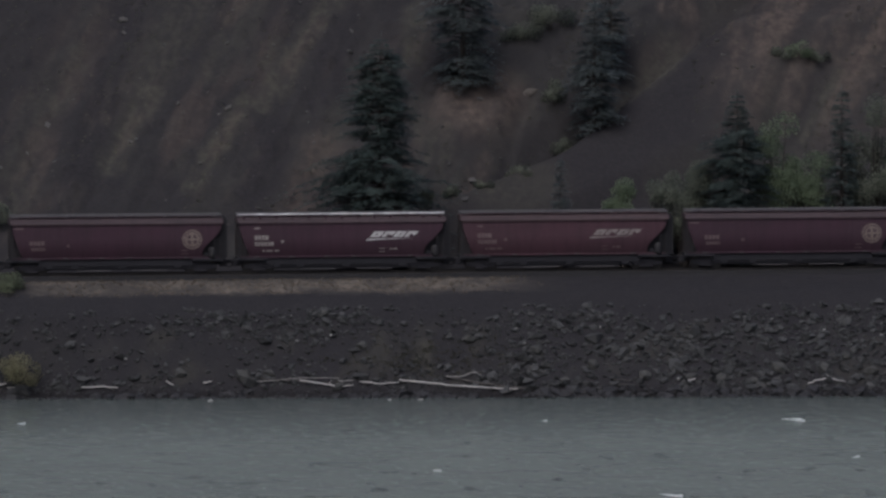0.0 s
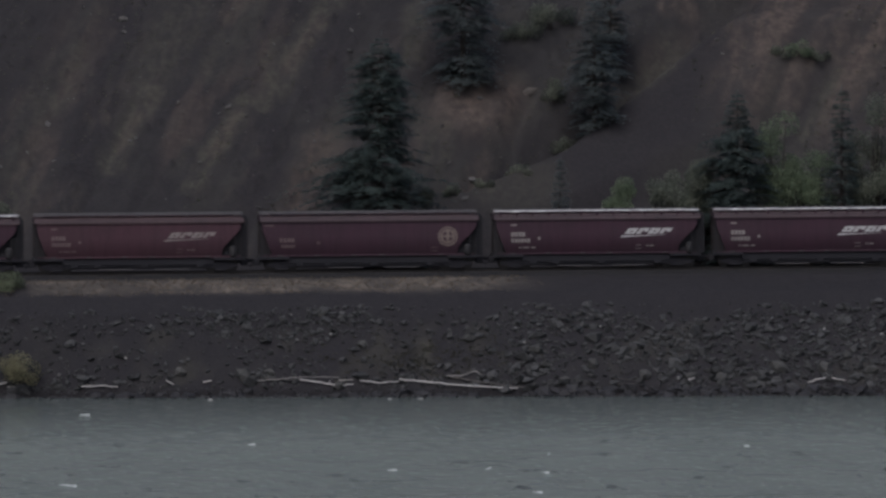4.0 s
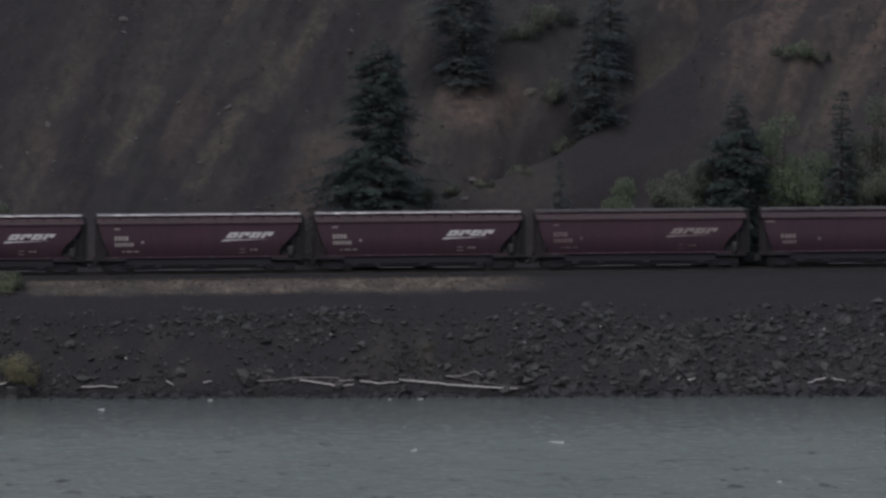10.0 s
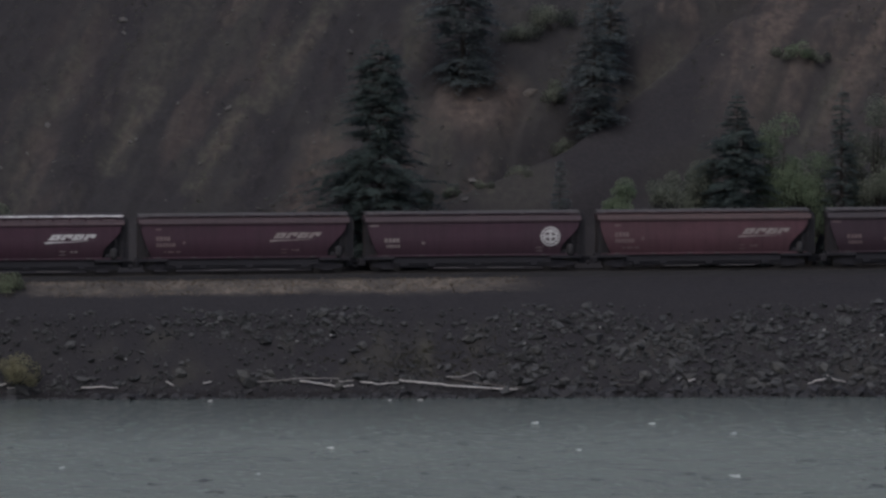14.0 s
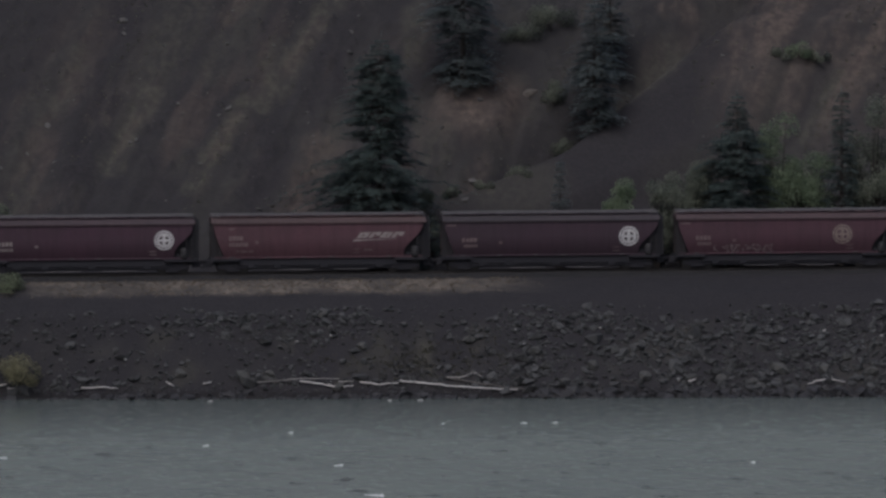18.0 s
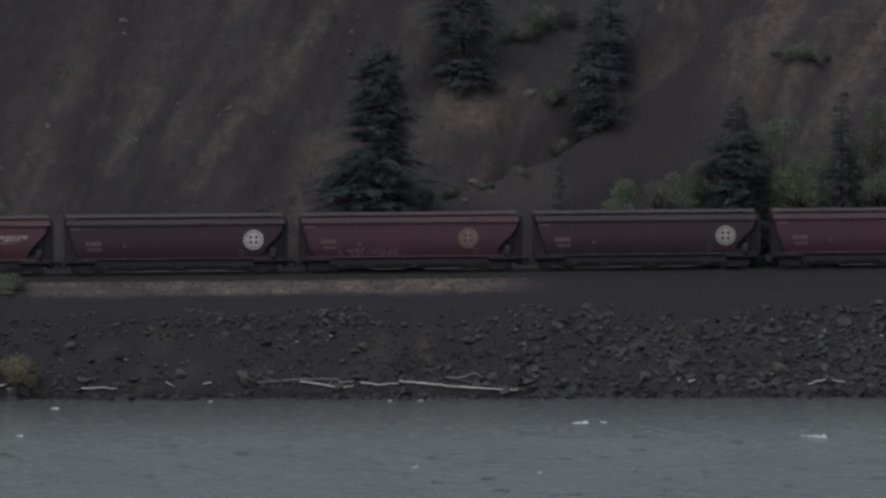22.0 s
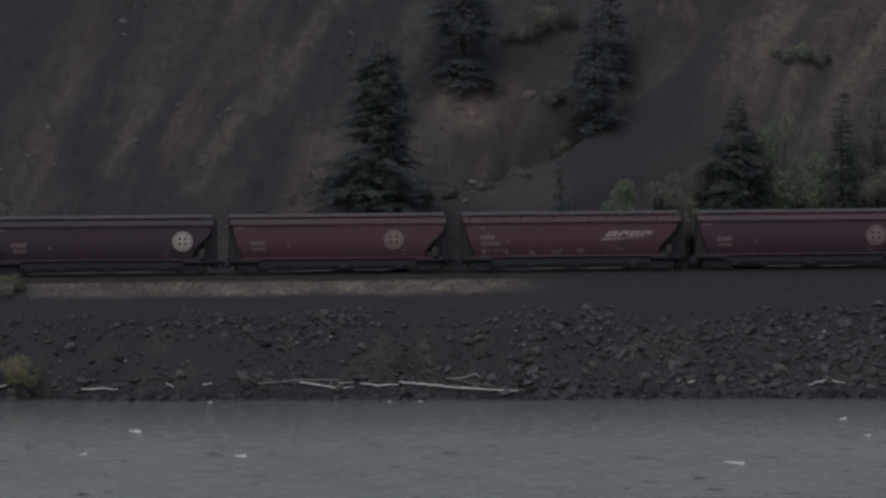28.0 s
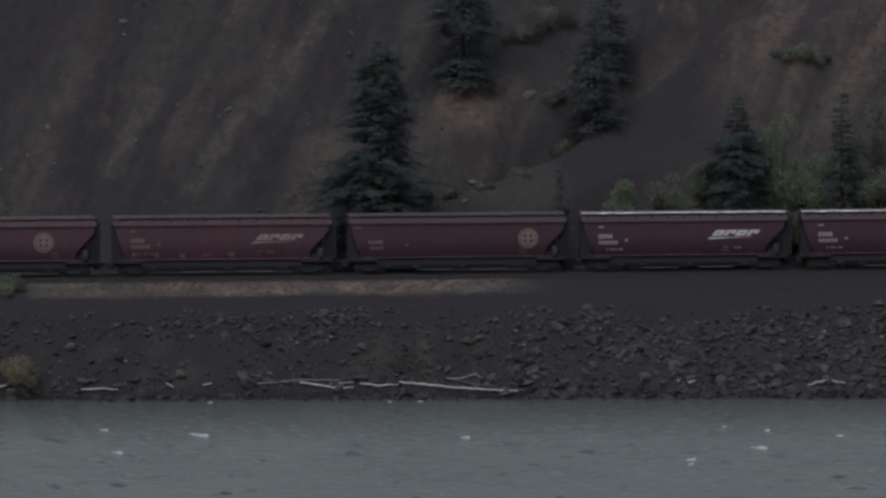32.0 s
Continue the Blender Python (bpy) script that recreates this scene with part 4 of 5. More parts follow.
def conifer(x, y, z, tall, wide, seed, mat, label, gap=0.05, power=0.8, density=1.0, lean=(0, 0), outline=None):
    """outline: (share of the height, reach in metres) pairs, for a crown that is no plain cone."""
    rng = np.random.default_rng(seed)
    tree = tagged(new("conifer"), label, "conifer tree", "trees below the slope")
    tree.matrix_basis = pose(x, y, z - 0.15, 0, 0, 0)
    bm = bmesh.new()
    steps = 7
    for j in range(steps):
        a, b = j / steps, (j + 1) / steps
        r = 0.017 * tall
        rod(bm, (lean[0] * a, lean[1] * a, tall * a * 0.98), (lean[0] * b, lean[1] * b, tall * b * 0.98), r * (1 - a) + 0.02, 8, r * (1 - b) + 0.02)
    cs, al, ac = [], [], []
    levels = int(tall / (0.40 if tall > 12 else 0.32))
    for k in range(levels):
        f = gap + (1 - gap) * (k + rng.uniform(0, 0.45)) / levels
        if f > 0.995:
            continue
        lump = 0.64 + 0.54 * float(lattice(f * 11.0, seed * 3.7, 5))
        for j in range(int(rng.integers(7, 11) * density) + 1):
            ang = rng.uniform(0, 2 * math.pi)
            side = 0.72 + 0.5 * float(lattice(ang * 1.4 + 3, f * 7.0 + seed, 9))
            if outline:
                spread = float(np.interp(f, [a for a, _ in outline], [b for _, b in outline])) * 1.5
            else:
                spread = wide * (1 - f) ** power * (1 - 0.9 * max(0.0, 0.45 - f))
            reach = spread * lump * side * rng.uniform(0.62, 1.15) + 0.12
            rise = rng.uniform(-0.16, 0.12) - 0.25 * (1 - f)
            d = np.array([math.cos(ang), math.sin(ang), 0.0])
            s = np.array([-d[1], d[0], 0.0])
            root = np.array([lean[0] * f, lean[1] * f, tall * f])
            tip = root + d * reach + np.array([0, 0, reach * rise])
            if reach > 1.0:
                rod(bm, root, root + (tip - root) * 0.75, 0.05, 4, 0.015)
            n = max(3, int(reach * 2.7))
            for q in range(n):
                u = 0.18 + 0.82 * (q + rng.uniform(0, 1)) / n
                p = root + d * reach * u + np.array([0, 0, reach * (rise * u + 0.10 * math.sin(math.pi * u))])
                twig = (0.16 + 0.26 * (1 - u) * min(reach, 2.5)) * rng.uniform(0.7, 1.3)
                for g in (-1, 1):
                    v = d * 0.62 + s * g * 0.75 + np.array([0, 0, rng.uniform(-0.38, 0.0)])
                    v = v / np.linalg.norm(v) * twig
                    cs.append(p + v * 0.9)
                    al.append(v)
                    t = np.cross(v, [0, 0, 1.0])
                    t = t / (np.linalg.norm(t) + 1e-6) + np.array([0, 0, rng.uniform(-0.6, 0.6)])
                    ac.append(t * twig * 0.34)
            cs.append(tip)
            al.append(d * 0.22 + np.array([0, 0, -0.03]))
            ac.append(s * 0.07)
    cs.append(np.array([lean[0], lean[1], tall * 0.99]))
    al.append(np.array([0, 0, 0.03 * tall]))
    ac.append(np.array([0.06, 0, 0]))
    child("trunk", of_bm("trunk", bm, BARK), tree, "dark bark trunk with limbs")
    cs, al, ac = (np.array(v) for v in (cs, al, ac))
    sets = []
    for k in range(4):
        n = len(cs)
        sets.append((cs + al * rng.uniform(-0.8, 0.8, (n, 1)) + ac * rng.uniform(-1.2, 1.2, (n, 1)) + rng.normal(0, 0.03, (n, 3)),
                     al * rng.uniform(0.4, 0.65, (n, 1)) + rng.normal(0, 0.02, (n, 3)), ac * rng.uniform(0.3, 0.6, (n, 1))))
    cs, al, ac = (np.concatenate(v) for v in zip(*sets))
    axis = np.stack([lean[0] * cs[:, 2] / tall, lean[1] * cs[:, 2] / tall, cs[:, 2] - 0.3], 1)
    child("crown", spread_quads("crown", cs, al, ac, mat, outward(cs, axis, 0.35)), tree)
    return tree


def shrub(x, y, z, tall, wide, seed, mat, label, name="shrub", leaf=0.17, amount=1.0):
    """Stems that fork from the ground and a ragged cloud of leaves on their ends."""
    rng = np.random.default_rng(seed)
    bush = tagged(new(name), label, "shrub" if name == "shrub" else "deciduous tree", "shrubs of the bank and slope" if name == "shrub" else "trees below the slope")
    bush.matrix_basis = pose(x, y, z - 0.1)
    bm = bmesh.new()
    cs, al, ac = [], [], []
    for k in range(max(6, int(4 + 2.2 * tall))):
        ang, out = rng.uniform(0, 2 * math.pi), math.sqrt(rng.uniform(0.0, 1.0))
        f = rng.uniform(0.35, 1.0) * (1 - 0.45 * out ** 2)
        top = np.array([math.cos(ang) * out * wide * 0.42, math.sin(ang) * out * wide * 0.42, tall * f * 0.92])
        mid = top * np.array([0.45, 0.45, 0.55])
        rod(bm, (0.1 * math.cos(ang), 0.1 * math.sin(ang), 0), mid, 0.012 * tall + 0.01, 5, 0.007 * tall + 0.008)
        rod(bm, mid, top, 0.007 * tall + 0.008, 5, 0.006)
        r = wide * rng.uniform(0.16, 0.30)
        n = int(amount * 150 * (r / 0.6) ** 1.3 * (0.17 / leaf) ** 1.5) + 30
        d = rng.normal(size=(n, 3))
        d /= np.linalg.norm(d, axis=1)[:, None]
        d *= (rng.uniform(0.25, 1.0, n) ** 0.6 * r)[:, None]
        d[:, 2] *= 0.9
        p = top + d
        p[:, 2] = np.maximum(p[:, 2], 0.08)
        v = rng.normal(size=(n, 3))
        v *= (leaf * rng.uniform(0.6, 1.3, n) / np.linalg.norm(v, axis=1))[:, None]
        w = np.cross(v, rng.normal(size=(n, 3)))
        w *= (leaf * 0.5 / (np.linalg.norm(w, axis=1) + 1e-6))[:, None]
        cs += list(p)
        al += list(v)
        ac += list(w)
    child("stem", of_bm("stem", bm, BARK), bush, "thin forked stems")
    cs = np.array(cs)
    child("crown", spread_quads("crown", cs, al, ac, mat, outward(cs, np.array([0, 0, 0.3 * tall]), 0.35)), bush)
    return bush


FIR_TALL = ((0.0, 4.4), (0.3, 4.2), (0.48, 4.2), (0.54, 3.0), (0.6, 2.6), (0.8, 2.5), (0.88, 2.2), (0.93, 1.2), (1.0, 0.15))
FIR_MIDDLE = ((0.0, 3.0), (0.35, 2.9), (0.52, 2.8), (0.66, 2.1), (0.8, 1.6), (0.9, 1.0), (1.0, 0.1))
conifer(-4.75, 7.2, 8.35, 19.8, 8.4, 3, NEEDLES, "tall dark green fir beside the track at the slope's foot", gap=0.10, density=1.0, lean=(0.25, 0), outline=FIR_TALL)
conifer(25.1, 7.3, 8.4, 14.9, 7.0, 4, NEEDLES, "dark green fir of middle height beside the track", gap=0.08, density=1.1, outline=FIR_MIDDLE)
conifer(33.8, 7.3, 8.4, 15.3, 2.7, 6, NEEDLES, "slim sparse dark fir beside the track", gap=0.1, power=0.6, density=0.8)
conifer(10.5, 8.3, 8.7, 9.2, 1.5, 8, NEEDLES_HAZY, "small thin fir at the slope's foot", gap=0.1, power=0.7, density=0.7)
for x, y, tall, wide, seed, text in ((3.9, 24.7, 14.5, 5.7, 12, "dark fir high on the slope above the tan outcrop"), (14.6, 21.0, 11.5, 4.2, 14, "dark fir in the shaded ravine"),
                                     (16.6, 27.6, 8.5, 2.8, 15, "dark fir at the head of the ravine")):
    conifer(x, y, height(x, y), tall, wide, seed, NEEDLES_HAZY, text, gap=0.02, power=0.6, density=0.7)
for x, y, tall, wide, seed, mat, text in (
        (15.7, 8.0, 7.2, 3.4, 31, LEAVES, "green alder at the slope's foot behind the track"), (18.6, 8.2, 6.4, 3.0, 32, LEAVES_DIM, "dull green alder at the slope's foot"),
        (20.9, 8.2, 8.0, 4.4, 33, LEAVES_DIM, "broad dull green alder at the slope's foot"), (22.6, 8.9, 8.2, 3.6, 34, LEAVES_DIM, "dull green alder beside the fir"),
        (28.7, 8.6, 10.6, 4.4, 35, LEAVES, "tall green alder between two firs"), (31.2, 8.3, 9.8, 4.0, 36, LEAVES, "green alder between two firs"),
        (36.6, 8.6, 11.8, 4.6, 37, LEAVES_DIM, "tall dull green alder past the slim fir"), (39.8, 8.6, 10.0, 4.6, 38, LEAVES, "green alder past the slim fir"),
        (-0.6, 7.8, 6.2, 2.6, 39, LEAVES_DIM, "dull green sapling under the tall fir")):
    shrub(x, y, height(x, y), 1.28 * tall, 1.1 * wide, seed, mat, text, "broadleaf_tree", leaf=0.115, amount=0.55)
for x, y, tall, wide, seed, mat, text in (
        (-35.8, -4.6, 1.5, 3.0, 51, LEAVES_PALE, "rounded light green bush on the railway bench"), (-35.4, -11.6, 2.6, 3.9, 52, LEAVES_YELLOW, "yellowing willow bush on the stony bank"),
        (30.9, 26.3, 0.8, 2.2, 54, LEAVES_DIM, "low dark bush on the tan slope"), (32.4, 26.7, 1.3, 2.4, 55, LEAVES, "low dark bush on the tan slope"),
        (34.0, 26.8, 0.9, 2.0, 57, LEAVES_DIM, "low dark bush on the tan slope"), (11.6, 24.4, 2.0, 2.6, 56, LEAVES_DIM, "dark bush on the ravine's side"),
        (9.3, 29.6, 1.6, 3.4, 58, LEAVES_DIM, "dark bush at the head of the ravine"), (12.0, 31.0, 2.6, 4.0, 59, LEAVES_DIM, "dark bush at the head of the ravine"),
        (12.3, 21.2, 1.8, 2.6, 61, LEAVES_DIM, "dark bush at the scree's edge"),
        (-35.8, 12.6, 2.2, 2.6, 62, LEAVES_DIM, "dull bush at the slope's foot"), (8.0, 16.4, 1.3, 2.4, 63, LEAVES_DIM, "low bush below the tan outcrop"),
        (2.2, 15.6, 1.2, 1.8, 65, LEAVES_DIM, "low bush below the tan outcrop"), (4.8, 14.8, 1.0, 1.7, 66, LEAVES_DIM, "low bush below the tan outcrop")):
    shrub(x, y, height(x, y), tall, wide, seed, mat, text, leaf=0.10, amount=0.42)


# ---- grass on the bench, weeds on the bank, tufts on the slope ----
def tufts(name, count, place, size, mat, label, category, seed):
    rng = np.random.default_rng(seed)
    cs, al, ac = [], [], []
    while len(cs) < count:
        at = place(rng)
        if at is None:
            continue
        x, y = at
        z = height(x, y)
        for j in range(int(rng.integers(5, 10))):
            l = size * rng.uniform(0.5, 1.3)
            v = np.array([rng.normal() * 0.5, rng.normal() * 0.5, 1.0])
            v *= l / 2 / np.linalg.norm(v)
            ang = rng.uniform(0, math.pi)
            cs.append(np.array([x + rng.normal() * size * 0.3, y + rng.normal() * size * 0.3, z - 0.02]) + v)
            al.append(v)
            ac.append(np.array([math.cos(ang), math.sin(ang), 0]) * size * 0.10)
    return tagged(new(name, spread_quads(name, cs, al, ac, mat)), label, category, kind="stuff")


def on_bench(rng):
    x, y = rng.uniform(-38, 10), rng.uniform(-6.3, -2.2)
    keep = float(layered(x / 2.6, y / 1.0, 87, 4))
    if y > -3.6 and -26 < x < -8:
        keep += 0.2
    return (x, y) if keep + 0.25 * rng.uniform() > 0.52 + 0.4 * max(0.0, (x - 1) / 8) else None


def on_bank(rng):
    x, y = rng.normal(-3.0, 4.0), rng.normal(-11.8, 1.0)
    return (x, y) if -13 < y < -9 else None


def on_slope(rng):
    x, y = rng.uniform(-40, 42), rng.uniform(12, 36)
    if ridge(y) - 0.3 < x - 0.09 * y < 21.0:
        return None
    keep = float(layered(slant(x, y) / 2.3, y / 13.0, 61, 4))
    return (x, y) if keep > 0.50 + 0.18 * rng.uniform() else None


tufts("dry_grass", 7000, on_bench, 0.20, STRAW, "dry straw-coloured grass along the railway bench", "grass", 71)
tufts("bank_weeds", 2200, on_bank, 0.30, MOSS, "low olive weeds among the bank's stones", "weeds", 72)
tufts("slope_grass", 9000, on_slope, 0.24, MOSS, "sparse olive grass tufts in streaks on the scree", "grass", 73)


# ---- stones of the bank ----
def stone_mesh(seed, mat, flat=0.75):
    rng = random.Random(seed)
    bm = bmesh.new()
    ax = (rng.uniform(0.75, 1.35), rng.uniform(0.75, 1.2), flat * rng.uniform(0.7, 1.15))
    if seed % 3:
        # a broken block with skewed faces
        bmesh.ops.create_cube(bm, size=1.5)
        bmesh.ops.bevel(bm, geom=bm.edges[:], offset=0.16, segments=1, affect="EDGES")
        shift = {(a, b, c): Vector((rng.uniform(-0.38, 0.38), rng.uniform(-0.38, 0.38), rng.uniform(-0.38, 0.38))) for a in (0, 1) for b in (0, 1) for c in (0, 1)}
        for v in bm.verts:
            s = shift[(int(v.co.x > 0), int(v.co.y > 0), int(v.co.z > 0))]
            v.co = Vector(((v.co.x + s.x) * ax[0], (v.co.y + s.y) * ax[1], (v.co.z + s.z) * ax[2]))
    else:
        bmesh.ops.create_icosphere(bm, subdivisions=1, radius=1.0)
        for v in bm.verts:
            k = rng.uniform(0.70, 1.15)
            v.co = Vector((v.co.x * ax[0] * k, v.co.y * ax[1] * k, v.co.z * ax[2] * k))
    return of_bm("stone", bm, mat)


STONES = [stone_mesh(s, ROCK) for s in range(14)]
WET_STONES = [stone_mesh(s, WET_ROCK) for s in range(14)]
GREY_STONES = [stone_mesh(s, GREY_ROCK, 0.9) for s in range(14)]


def build_riprap():
    rng = np.random.default_rng(9)
    bank = tagged(new("riprap_bank"), "bank of broken dark basalt riprap stones above the water", "riprap", kind="structure")
    spots, named = [], set()
    while len(spots) < 9800:
        x = rng.uniform(-58, 58)
        w = float(shore(x))
        y = rng.uniform(w - 0.3, -7.6)
        f = (y - w) / (-7.9 - w)
        patch = float(layered(x / 5.0, y / 2.2, 93, 3))
        right = float(ramp(x, 3.0, 7.0))
        band = math.exp(-((f - 0.82) / 0.13) ** 2) + 0.75 * math.exp(-((f - 0.06) / 0.21) ** 2) * (1.5 - 0.5 * right)
        dens = (1 - right) * (0.16 + 0.9 * band) + right * (0.9 - 0.75 * float(ramp(f, 0.86, 1.0)))
        if rng.uniform() > dens * (0.35 + 1.3 * float(ramp(patch, 0.36, 0.6))):
            continue
        r = 0.070 + 0.110 * rng.gamma(1.1, 0.62) * (1 + 0.9 * math.exp(-(f / 0.22) ** 2) + 0.25 * right)
        log = -13.25 - 0.147 * (x + 4.8) if x > -5 else -13.0 if x > -17 else -12.2
        if -38 < x < 5.2 and r > 0.17 and log - 0.95 < y < log + 0.1:
            continue
        spots.append((min(r, 0.62), x, y))
    for x, y, r in ((6.5, -11.4, 0.56), (11.1, -12.6, 0.74), (15.3, -13.6, 0.58), (8.7, -13.8, 0.42), (7.2, -12.6, 0.5), (-17.4, -12.1, 0.9), (-22.5, -11.8, 0.6),
                    (26.3, -13.5, 0.72), (29.9, -13.9, 0.8), (-9.7, -13.2, 0.5), (8.4, -9.4, 0.42), (-7.6, -10.5, 0.5), (-10.6, -8.3, 0.42), (1.2, -10.2, 0.62),
                    (31.9, -12.8, 0.55), (33.8, -14.3, 0.7), (-15.2, -12.0, 0.55), (21.5, -14.2, 0.6), (19.0, -13.9, 0.5), (24.0, -14.6, 0.55)):
        spots.append((r + 0.0001, x, y))
        named.add((x, y))
    near = sorted((s for s in spots if abs(s[1]) < 38), reverse=True)[:300]
    chosen = set(near)
    base = [(np.array([v.co for v in me.vertices]), [tuple(p.vertices) for p in me.polygons]) for me in STONES]
    heaps = {"small_stones": ([], [], ROCK, "smaller broken basalt stones"), "wet_stones": ([], [], WET_ROCK, "dark wet stones at the waterline")}
    for r, x, y in spots:
        z = height(x, y) + 0.04 * r
        turn = Euler((rng.uniform(-0.5, 0.5), rng.uniform(-0.5, 0.5), rng.uniform(0, 6.28)))
        k = int(rng.integers(len(STONES)))
        k = k - k % 3 if (x, y) in named else k
        if (r, x, y) in chosen:
            pick = GREY_STONES if (x, y) in named else WET_STONES if z < 0.5 else STONES
            ob = child("stone", pick[k], bank)
            ob.matrix_basis = Matrix.LocRotScale((x, y, z), turn, (r, r, r))
        else:
            v, f = base[k]
            m = np.array(turn.to_matrix()) * r
            verts, faces = heaps["wet_stones" if z < 0.5 else "small_stones"][:2]
            count = len(verts) and verts[-1][1]
            verts.append((v @ m.T + np.array([x, y, z]), count + len(v)))
            faces += [[i + count for i in p] for p in f]
    for name, (verts, faces, mat, label) in heaps.items():
        me = mesh_of(name, np.concatenate([v for v, _ in verts]).tolist(), faces, mat)
        tagged(child(name, me, bank, label), kind="stuff")


def loose_stones(name, spots, mats, label, seed):
    """A scatter of stones too many to count, one mesh."""
    rng = np.random.default_rng(seed)
    base = [(np.array([v.co for v in me.vertices]), [tuple(p.vertices) for p in me.polygons]) for me in STONES]
    verts, faces, count = [], [], 0
    for r, x, y in spots(rng):
        v, f = base[int(rng.integers(len(base)))]
        turn = Euler((rng.uniform(-0.6, 0.6), rng.uniform(-0.6, 0.6), rng.uniform(0, 6.28)))
        verts.append(v @ (np.array(turn.to_matrix()) * r).T + np.array([x, y, height(x, y) - 0.1 * r]))
        faces += [[i + count for i in p] for p in f]
        count += len(v)
    return tagged(new(name, mesh_of(name, np.concatenate(verts).tolist(), faces, mats)), label, "stones", kind="stuff")


def slope_spots(rng):
    out = []
    while len(out) < 240:
        x, y = rng.uniform(-42, 44), rng.uniform(11, 37)
        inside = ridge(y) < x - 0.09 * y < 21.0
        if inside and rng.uniform() > 0.12:
            continue
        if float(layered(x / 3.0, y / 3.0, 97, 3)) < 0.42 + 0.15 * rng.uniform():
            continue
        out.append((0.07 + 0.09 * rng.gamma(1.3, 0.6), x, y))
    return out


build_riprap()
SLOPE_ROCK = plain("weathered_slope_rock", (0.095, 0.088, 0.084), (0.070, 0.065, 0.063), rough=0.95, scale=1.5, fine=9, spread=0.4)
loose_stones("slope_stones", slope_spots, SLOPE_ROCK, "weathered stones scattered over the scree slope", 98)


def boulder(x, y, r, mat, label, seed, stretch=(1, 1, 1), name="boulder", category="boulder", turn=None):
    ob = tagged(new(name, stone_mesh(seed, mat)), label, category)
    ob.matrix_basis = Matrix.LocRotScale((x, y, height(x, y) - 0.1 * r), Euler((math.atan(SLOPE), 0, 0)).to_quaternion() @ Euler((0, 0, seed if turn is None else turn)).to_quaternion(), (r * stretch[0], r * stretch[1], r * stretch[2]))


boulder(9.4, 25.2, 0.9, TAN_ROCK, "tan weathered boulder on the ravine's lip", 204, (1.15, 0.7, 0.45), turn=0.45)
boulder(-16.0, 23.5, 0.45, SLOPE_ROCK, "weathered boulder on the scree slope", 203)
boulder(-24.0, 32.6, 0.5, SLOPE_ROCK, "weathered boulder on the scree slope", 204)
boulder(5.0, 16.2, 0.4, SLOPE_ROCK, "weathered boulder at the slope's foot", 205)
for j, (x, y, r) in enumerate(((2.7, 13.7, 0.30), (3.4, 14.4, 0.26), (3.0, 13.1, 0.36), (4.4, 15.0, 0.28), (5.4, 15.4, 0.32), (6.3, 15.7, 0.24), (3.9, 14.0, 0.22))):
    boulder(x, y, r, SLOPE_ROCK, "weathered rubble stone at the slope's foot", 240 + j)
boulder(4.0, 17.4, 0.35, SLOPE_ROCK, "weathered boulder at the slope's foot", 206)
for j, (x, y, r) in enumerate(((-12.85, -9.9, 0.13), (5.06, -9.6, 0.11), (5.7, -10.65, 0.14), (26.12, -9.0, 0.11), (30.31, -10.1, 0.16), (12.0, -9.57, 0.10),
                               (-10.06, -9.6, 0.12), (-26.86, -10.5, 0.13), (34.95, -10.9, 0.13), (-13.2, -8.3, 0.08), (17.9, -14.0, 0.13))):
    ob = tagged(new("pale_stone", stone_mesh(220 + j, PALE_ROCK)), "small pale stone among the dark riprap", "stone", "pale stones")
    ob.matrix_basis = Matrix.LocRotScale((x, y - 0.25, height(x, y - 0.25) + 0.18 + r * 0.3), None, (r, r, r))


for j, (x, y) in enumerate(((-20.41, -16.55), (-3.37, -16.98), (-5.85, -17.03))):
    ob = tagged(new("pale_stone", stone_mesh(240 + j, PALE_ROCK)), "small pale stone awash at the waterline", "stone", "pale stones")
    ob.matrix_basis = Matrix.LocRotScale((x, y, max(0.04, height(x, y))), None, (0.2, 0.15, 0.14))


# ---- driftwood along the water's edge ----
def driftwood(points, r, mat, label, name="driftwood_log", taper=0.6, stubs=0, seed=0, lift=0.34):
    """A bent, tapering log through the points (x, y) on the bank; stubs: broken side branches."""
    rng = random.Random(seed)
    pts = [Vector((x, y - 0.25, height(x, y - 0.25) + lift + dz)) for x, y, dz in points]
    origin = pts[0].copy()
    path = []
    for a, b in zip(pts, pts[1:]):
        for q in range(5):
            path.append(a.lerp(b, q / 5) - origin + Vector((0, rng.uniform(-0.03, 0.03), rng.uniform(-0.035, 0.035))))
    path.append(pts[-1] - origin)
    bm = bmesh.new()
    n = 8
    rings = []
    for j, p in enumerate(path):
        d = (path[min(j + 1, len(path) - 1)] - path[max(j - 1, 0)]).normalized()
        q = d.to_track_quat("X", "Z").to_matrix()
        rr = r * (1 - (1 - taper) * j / (len(path) - 1)) * rng.uniform(0.88, 1.1)
        rings.append([bm.verts.new(p + q @ Vector((0, rr * math.cos(2 * math.pi * k / n), rr * math.sin(2 * math.pi * k / n)))) for k in range(n)])
    for a, b in zip(rings, rings[1:]):
        for k in range(n):
            w = (k + 1) % n
            bm.faces.new((a[k], a[w], b[w], b[k]))
    bm.faces.new(rings[0])
    bm.faces.new(rings[-1])
    for j in range(stubs):
        p = path[rng.randrange(2, len(path) - 1)]
        rod(bm, p, p + Vector((rng.uniform(-0.5, 0.5), rng.uniform(-0.3, 0.1), rng.uniform(0.2, 0.55))), r * 0.4, 5, r * 0.15)
    ob = tagged(new(name, of_bm(name, bm, mat)), label, "driftwood", "driftwood at the waterline")
    ob.location = origin


